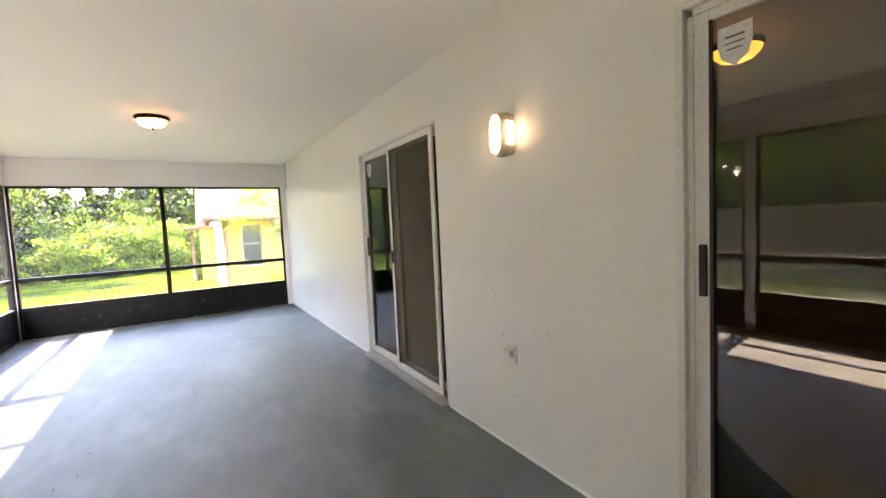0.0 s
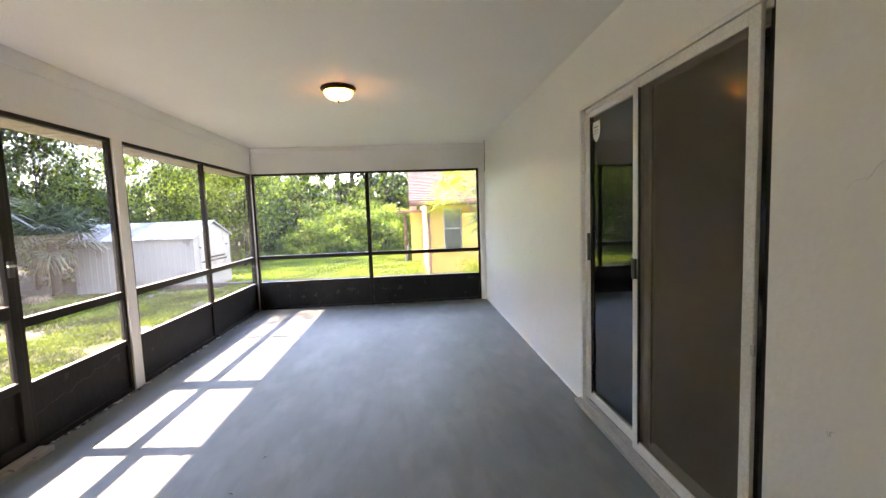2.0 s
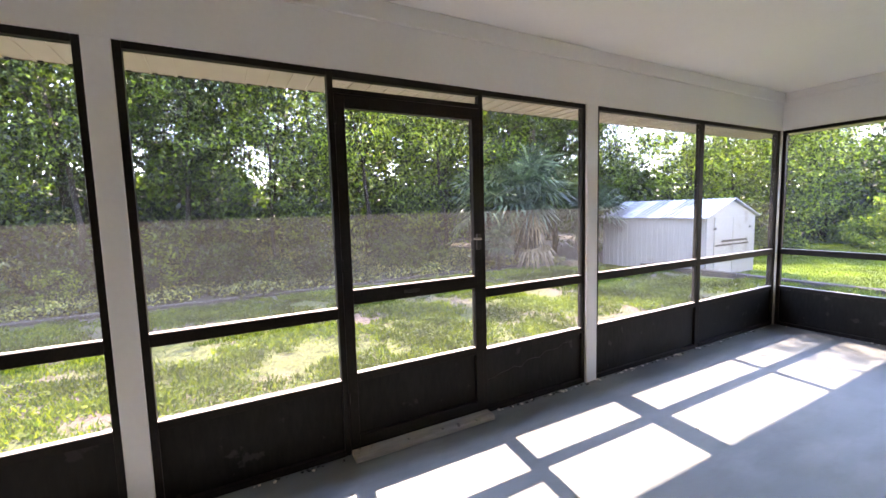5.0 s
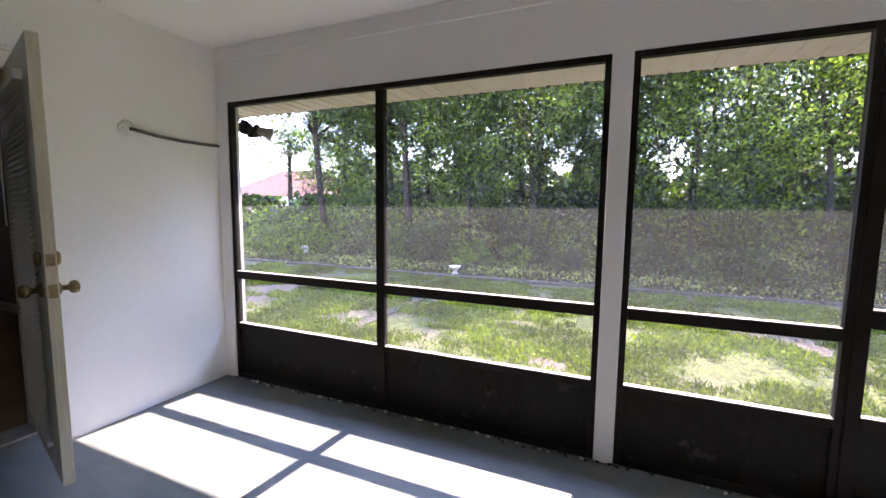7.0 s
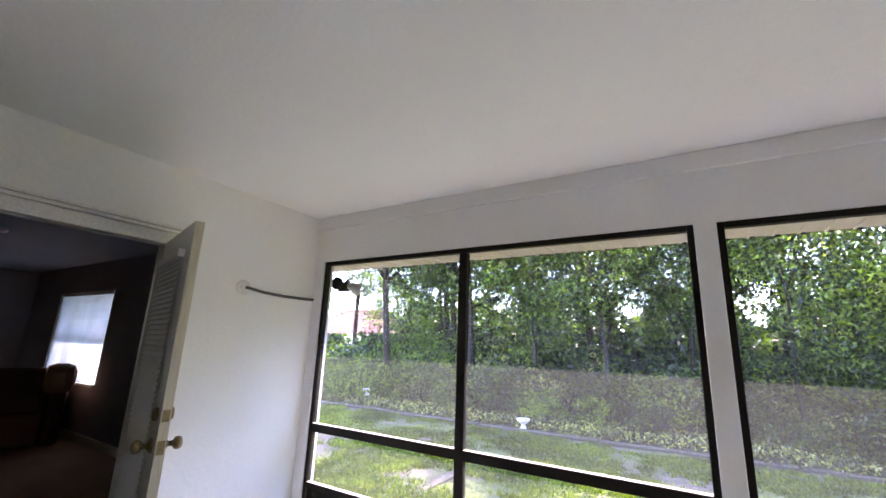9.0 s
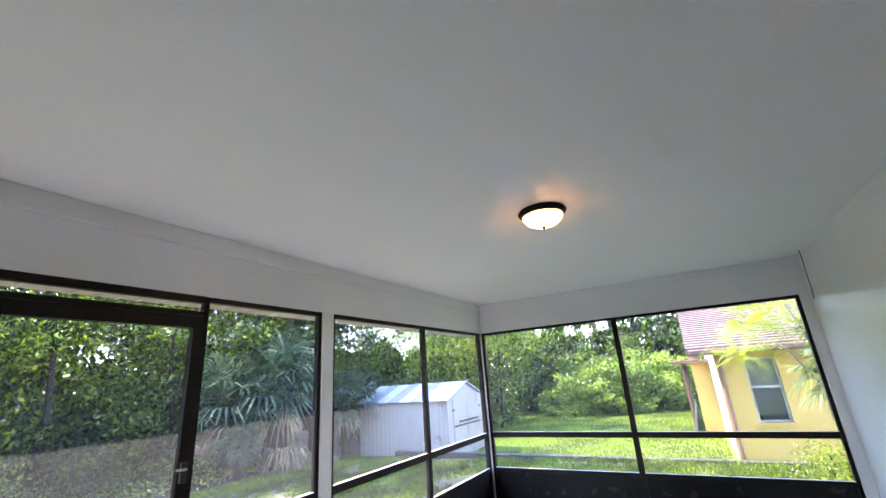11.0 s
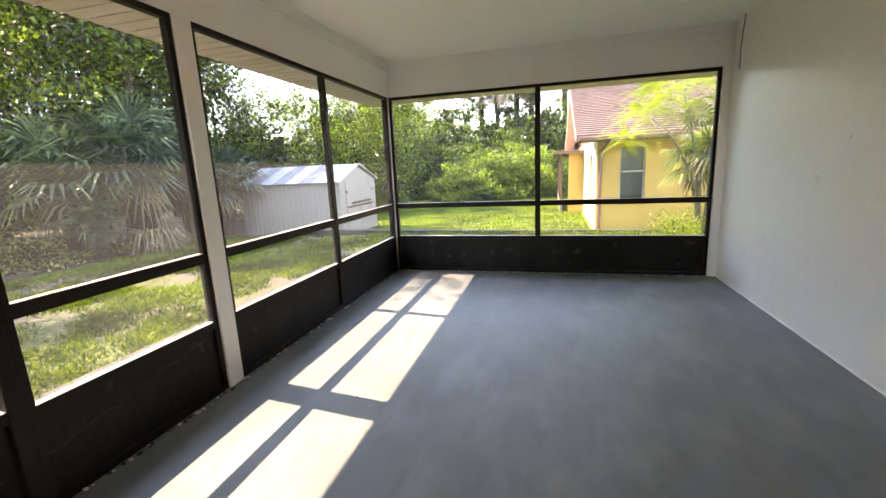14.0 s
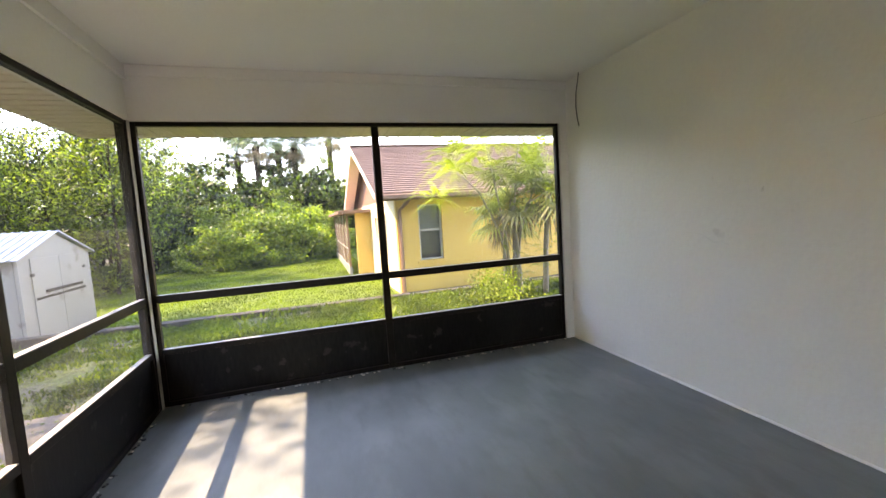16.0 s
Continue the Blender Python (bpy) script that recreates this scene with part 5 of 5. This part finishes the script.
# woods: a few kinds, repeated with other turns and sizes
kinds = [
    tree("slender woodland tree with dark green leaves", 7.5, 1.7, LEAF_DARK, 0.10, 110, 120, 0.075, 0.20),
    tree("slender woodland tree with mid green leaves", 6.8, 1.6, LEAF_MID, 0.095, 95, 120, 0.065, 0.22),
    tree("tall oak of the woods with dark leaves", 9.0, 2.3, LEAF_DARK, 0.105, 135, 125, 0.11, 0.26),
    tree("young woodland tree with bright leaves", 5.2, 1.4, LEAF_MID, 0.095, 80, 105, 0.05, 0.05),
]
places = []
for row, x in enumerate((-10.6, -12.8, -15.6, -19.0)):
    y = 2.2 - 0.76 * (0.5 - x)
    while y < 15 + 2 * row:
        places.append((x + random.uniform(-0.8, 0.8), y, 1.0 + 0.08 * row))
        y += random.uniform(1.7, 2.6) * (1 + 0.16 * row)
for row, y in enumerate((17.8, 20.5, 24.5)):
    x = -13.0
    while x < -5.5:
        places.append((x, y + random.uniform(-0.6, 0.6), 1.0))
        x += random.uniform(1.8, 2.6)
for row, y in enumerate((28.5, 32.0, 37.0)):
    x = -14.0
    while x < 14:
        places.append((x, y + random.uniform(-0.8, 0.8), (0.95 if x < -6 else 0.74) + 0.08 * row))
        x += random.uniform(2.4, 3.6)
used = set()
for n_, (x, y, s) in enumerate(places):
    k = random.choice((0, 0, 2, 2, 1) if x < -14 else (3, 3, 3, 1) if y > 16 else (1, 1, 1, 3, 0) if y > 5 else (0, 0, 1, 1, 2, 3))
    m = pose(x, y, -0.15, 0, 0, random.uniform(0, 360)) @ Matrix.Scale(s * random.uniform(0.85, 1.15), 4)
    if k not in used:
        used.add(k)
        kinds[k].matrix_basis = m
    else:
        copy_thing(kinds[k], m)

copy_thing(kinds[2], pose(-8.7, 10.7, -0.15, 0, 0, 40) @ Matrix.Scale(1.08, 4))

brush = [bush("shrub", "tangled woodland shrub with dull leaves", "shrub", "brush along the woods", (0.9, 0.9, 0.75), LEAF_DRY, 0.11, 38, 70),
         bush("shrub", "woodland shrub with green leaves", "shrub", "brush along the woods", (0.85, 0.85, 0.8), LEAF_MID, 0.11, 38, 70),
         # Shade and sun put into leaf colour: one dark shrub, one bright.
         bush("shrub", "woodland shrub with leaves darkened to look shaded", "shrub", "brush along the woods", (0.8, 0.8, 0.9), LEAF_DARK, 0.12, 38, 70),
         bush("shrub", "woodland shrub with leaves brightened to look sunlit", "shrub", "brush along the woods", (0.8, 0.8, 0.6), LEAF_LIGHT, 0.11, 34, 70)]
hedge = [bush("shrub", "rounded bright green garden shrub", "shrub", "shrubs behind the lawn", (1.35, 1.2, 1.05), LEAF_LIGHT, 0.12, 190, 44)]
bp_ = []
for row, x in enumerate((-8.9, -9.7, -10.8, -12.6)):
    y = -13.0
    while y < 9.0:
        bp_.append((x + random.uniform(-0.3, 0.3), y, random.uniform(0.8, 1.1) * (0.62, 0.9, 1.2, 1.6)[row] * random.uniform(0.8, 1.2)))
        y += random.uniform(0.8, 1.6) * (0.7 if y < -4.8 else 1.0)
bp_ = [b for b in bp_ if not (b[1] < -6.5 and b[0] < -10.2)]
bp_ = [(x, y, s * (1.32 if y < -4.8 else 1.15)) for x, y, s in bp_]
first = [True] * 4
for x, y, s in bp_:
    k = random.choice((1, 1, 3)) if y < -4.5 else random.choice((0, 0, 1, 2, 2, 3) if x > -10.2 else (0, 1, 2, 2, 2))
    m = pose(x, y, -0.18, 0, 0, random.uniform(0, 360)) @ Matrix.Scale(s, 4)
    if first[k]:
        brush[k].matrix_basis, first[k] = m, False
    else:
        copy_thing(brush[k], m)
hp = [(-4.2, 22.6, 0.95), (-2.7, 23.6, 1.2), (-1.4, 24.6, 1.3), (-0.3, 25.6, 1.2), (-3.4, 25.2, 1.5), (-1.2, 27.0, 1.5), (-5.6, 24.5, 0.8), (0.0, 28.0, 1.2), (-6.6, 19.6, 0.55), (-7.6, 18.2, 0.6)]
for k, (x, y, s) in enumerate(hp):
    m = pose(x, y, -0.55, 0, 0, 67 * k) @ Matrix.Scale(s, 4)
    if k:
        copy_thing(hedge[0], m)
    else:
        hedge[0].matrix_basis = m

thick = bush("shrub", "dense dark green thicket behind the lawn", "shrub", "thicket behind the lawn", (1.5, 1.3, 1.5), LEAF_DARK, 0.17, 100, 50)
tp = [(-9.5, 24.0, 1.2), (-7.2, 26.0, 1.3), (-5.2, 28.0, 1.35), (-3.0, 29.5, 1.4), (-0.8, 30.5, 1.35), (1.4, 31.0, 1.4), (3.8, 31.0, 1.4), (-9.0, 19.5, 0.9), (-10.0, 16.5, 1.0), (-6.5, 31.0, 1.8), (-2.0, 33.0, 1.8)]
for k, (x, y, s) in enumerate(tp):
    m = pose(x, y, -0.6, 0, 0, 83 * k) @ Matrix.Scale(s, 4)
    if k:
        copy_thing(thick, m)
    else:
        thick.matrix_basis = m

pal = palm("palmetto", "large palmetto with grey-green fans and dry skirts", "palmettos by the woods", 1.9, 28, 0.75, 0.92, 4, 0.14)
pal.matrix_basis = pose(-8.0, 9.7, -0.2, 0, 0, 20)
for x, y, s, a in ((-8.9, 10.6, 1.0, 140), (-7.7, 11.75, 0.72, 250), (-7.8, 8.7, 0.4, 30), (-8.6, 8.9, 0.85, 200)):
    copy_thing(pal, pose(x, y, -0.2, 0, 0, a) @ Matrix.Scale(s, 4))
dry = thing("dead_frond_pile", (-7.5, 9.6, -0.22), "heap of pale dry palm fronds below the palmettos", "frond pile")
db = bmesh.new()
for k in range(8):
    a = 0.8 * k
    fan_leaf(db, (-7.5, 9.6, 0.10 + 0.05 * (k % 3)), (math.cos(a), math.sin(a), 0.5), 0.22, 0.55, 14, 1.6)
for k in range(5):
    a = 1.3 * k
    fan_leaf(db, (-7.1, 10.5, -0.12), (math.cos(a), math.sin(a), 0.7), 0.10, 0.28, 12, 1.2)
part("fronds", db, LEAF_DEAD, dry)
cab = palm("cabbage_palm", "tall cabbage palm above the far trees", "cabbage palms", 5.6, 30, 0.8, 0.8, 8, 0.15)
cab.matrix_basis = pose(-22.0, -18.9, -0.6, 0, 0, 0) @ Matrix.Scale(1.12, 4)
for x, y, s in ((-3.6, 33, 1.12), (-1.4, 35, 1.15), (-2.5, 36, 1.2), (0.9, 34, 1.25), (-5.0, 35, 1.1)):
    copy_thing(cab, pose(x, y, -0.6, 0, 0, 50 * x) @ Matrix.Scale(s, 4))

random.seed(11)
near = palm("fan_palm", "shaggy fan palm with several trunks before the yellow house", "", 1.65, 15, 0.42, 0.46, 5, 0.04, (-0.1, 0.0), LEAF_FAN, OLDWOOD)
near.matrix_basis = pose(2.60, 10.7, -0.15)
n2 = copy_thing(near, pose(2.95, 10.5, -0.2, 0, 0, 130) @ Matrix.Scale(1.12, 4))
n3 = copy_thing(near, pose(2.42, 10.9, -0.2, 0, 0, 230) @ Matrix.Scale(0.85, 4))
feather = thing("small_tree", (2.5, 10.8, -0.12), "light green feathery small tree among the palms", "tree")
fb = bmesh.new()
for e in ((1.5, 10.6, 2.0), (1.9, 10.3, 2.5), (2.6, 10.4, 2.7), (3.2, 10.6, 2.3), (2.9, 10.1, 1.6)):
    tube([(2.5, 10.8, -0.3), (2.5 + (e[0] - 2.5) * 0.2, 10.7, 0.9), (2.5 + (e[0] - 2.5) * 0.6, 10.6, 1.2 + (e[2] - 1.2) * 0.55), e], [0.028, 0.02, 0.013, 0.005], 6, fb)
part("trunk", fb, OLDWOOD, feather, "", True)
sb = bmesh.new()
for cx, cy, cz, r, count in ((1.5, 10.6, 1.95, 0.34, 16), (1.95, 10.4, 2.4, 0.42, 24), (2.6, 10.4, 2.6, 0.45, 24), (3.2, 10.6, 2.3, 0.45, 18), (2.95, 10.2, 1.5, 0.35, 12), (1.3, 10.9, 1.6, 0.2, 8), (1.7, 10.9, 2.25, 0.4, 20), (2.3, 10.8, 2.75, 0.48, 26), (3.0, 10.8, 2.8, 0.45, 22), (2.0, 10.5, 1.95, 0.3, 10), (2.7, 10.4, 2.0, 0.35, 12)):
    for k in range(count * 4):
        u = Vector((random.gauss(0, 1), random.gauss(0, 1), random.gauss(0.2, 0.8))).normalized()
        at = Vector((cx, cy, cz)) + Vector((u.x, u.y * 0.8, u.z * 0.7)) * r * random.uniform(0.1, 0.9)
        spray(sb, at, u + Vector((0, 0, 0.2)), random.uniform(0.26, 0.46))
part("crown", sb, LEAF_FEATHER, feather, "airy feathery light green leaves")
fern = bush("fern", "bright fern clump at the foot of the palms", "fern", "", (0.36, 0.3, 0.28), LEAF_FEATHER, 0.05, 60, 44)
fern.matrix_basis = pose(2.1, 10.6, -0.15)
hang = bmesh.new()
for k in range(70):
    at = Vector((random.uniform(2.3, 3.1), random.uniform(10.3, 10.9), random.uniform(0.1, 1.7)))
    spray(hang, at, (random.gauss(0, 1), random.gauss(-0.3, 0.6), 0.3), random.uniform(0.2, 0.36))
tagged(part("vine", hang, LEAF_FEATHER), "light green vine climbing the palm trunks", "vine")


# far woods that close the view
fw = []
for x, y0, y1, top in ((-22.0, -14.5, 38.0, 4.6), (-26.0, -17.2, 40.0, 5.8), (-18.5, -27.0, -12.0, 2.5)):
    n = 45000
    yy_ = rng.uniform(y0, y1, n)
    zz_ = rng.random(n) ** 1.1 * top * (0.9 + 0.16 * np.sin(yy_ * 0.9) + 0.1 * np.sin(yy_ * 2.3)) - 0.8
    fw.append(np.stack([x + rng.normal(size=n) * 0.9, yy_, zz_], 1))
for y, top in ((44.0, 3.6), (48.0, 4.6)):
    n = 30000
    xx_ = rng.uniform(-26, 26, n)
    zz_ = rng.random(n) ** 1.2 * top * (0.8 + 0.25 * np.sin(xx_ * 0.8) + 0.15 * np.sin(xx_ * 2.1)) - 0.8
    fw.append(np.stack([xx_, y + rng.normal(size=n) * 0.9, zz_], 1))
fw = np.concatenate(fw)
tagged(quads("far_woods", fw, 0.3 + 0.2 * rng.random(len(fw)), LEAF_DARK, 0.6), "dense distant woods behind the yard", "woods", kind="stuff")


# grass: blades as one mass
def blades(name, pts, h, label, material=GRASS):
    n = len(pts)
    a = rng.random(n) * 2 * math.pi
    w = 0.005 + 0.006 * rng.random(n)
    hh = h * (0.5 + rng.random(n))
    s = np.stack([np.cos(a) * w, np.sin(a) * w, np.zeros(n)], 1)
    tip = pts + np.stack([np.cos(a * 3) * hh * 0.5, np.sin(a * 3) * hh * 0.5, hh], 1)
    v = np.stack([pts - s, pts + s, tip], 1).reshape(-1, 3)
    me = bpy.data.meshes.new(name)
    me.vertices.add(3 * n)
    me.vertices.foreach_set("co", v.astype(np.float32).ravel())
    me.loops.add(3 * n)
    me.loops.foreach_set("vertex_index", np.arange(3 * n, dtype=np.int32))
    me.polygons.add(n)
    me.polygons.foreach_set("loop_start", np.arange(0, 3 * n, 3, dtype=np.int32))
    me.update(calc_edges=True)
    me.materials.append(material)
    return tagged(link(name, me), label, "grass", kind="stuff")


def scatter(n, x0, x1, y0, y1, thin):
    p = np.stack([rng.uniform(x0, x1, n), rng.uniform(y0, y1, n)], 1)
    keep = [noise.noise((float(x) * 1.1, float(y) * 1.1, 8.0)) + 0.45 * noise.noise((float(x) * 5, float(y) * 5, 2.0)) + random.uniform(-0.3, 0.3) > thin for x, y in p]
    p = p[np.array(keep)]
    z = np.array([ground_z(float(x), float(y)) for x, y in p])
    return np.concatenate([p, z[:, None]], 1)


tuft_at = scatter(6200, -7.6, -2.3, -6.0, 11.7, -0.12)
tufts = np.repeat(tuft_at, 44, axis=0)
tufts[:, :2] += rng.normal(size=(len(tufts), 2)) * 0.055
blades("grass", scatter(130000, -7.6, -2.3, -6.0, 11.7, -0.04), 0.03, "uneven lawn grass with bare sandy patches")
blades("grass", tufts, 0.05, "bright weedy tufts standing in the thin lawn")
blades("grass", scatter(26000, -2.5, 4.0, 8.9, 11.75, -0.25), 0.09, "taller weedy grass before the timber edging")
blades("grass", scatter(90000, -7.5, 1.0, 12.1, 24.0, -0.6), 0.035, "mown bright green lawn of the neighbour", LAWN)
weed_at = scatter(7000, -7.4, -2.4, -6.0, 11.6, 0.0)
weeds = np.repeat(weed_at, 9, axis=0)
weeds[:, :2] += rng.normal(size=(len(weeds), 2)) * 0.05
weeds[:, 2] += 0.012 + 0.035 * rng.random(len(weeds))
tagged(quads("weeds", weeds, 0.03 + 0.035 * rng.random(len(weeds)), WEED, 0.6, 0.9), "low broad-leaved weeds among the lawn grass", "weeds", kind="stuff")
weed_at = scatter(2200, -2.4, 4.0, 9.0, 11.7, -0.1)
weeds = np.repeat(weed_at, 9, axis=0)
weeds[:, :2] += rng.normal(size=(len(weeds), 2)) * 0.05
weeds[:, 2] += 0.02 + 0.05 * rng.random(len(weeds))
tagged(quads("weeds", weeds, 0.03 + 0.04 * rng.random(len(weeds)), WEED, 0.6, 0.9), "low broad-leaved weeds before the timber edging", "weeds", kind="stuff")
cover_at = scatter(2600, -9.2, -7.85, -9.0, 11.0, -0.4)
cover_at = np.repeat(cover_at, 10, axis=0)
cover_at[:, :2] += rng.normal(size=(len(cover_at), 2)) * 0.09
cover_at[:, 2] += 0.02 + 0.16 * rng.random(len(cover_at))
tagged(quads("undergrowth", cover_at, 0.05 + 0.05 * rng.random(len(cover_at)), LEAF_DRY, 0.5, 0.5), "low tangled undergrowth along the timber edging", "undergrowth", kind="stuff")
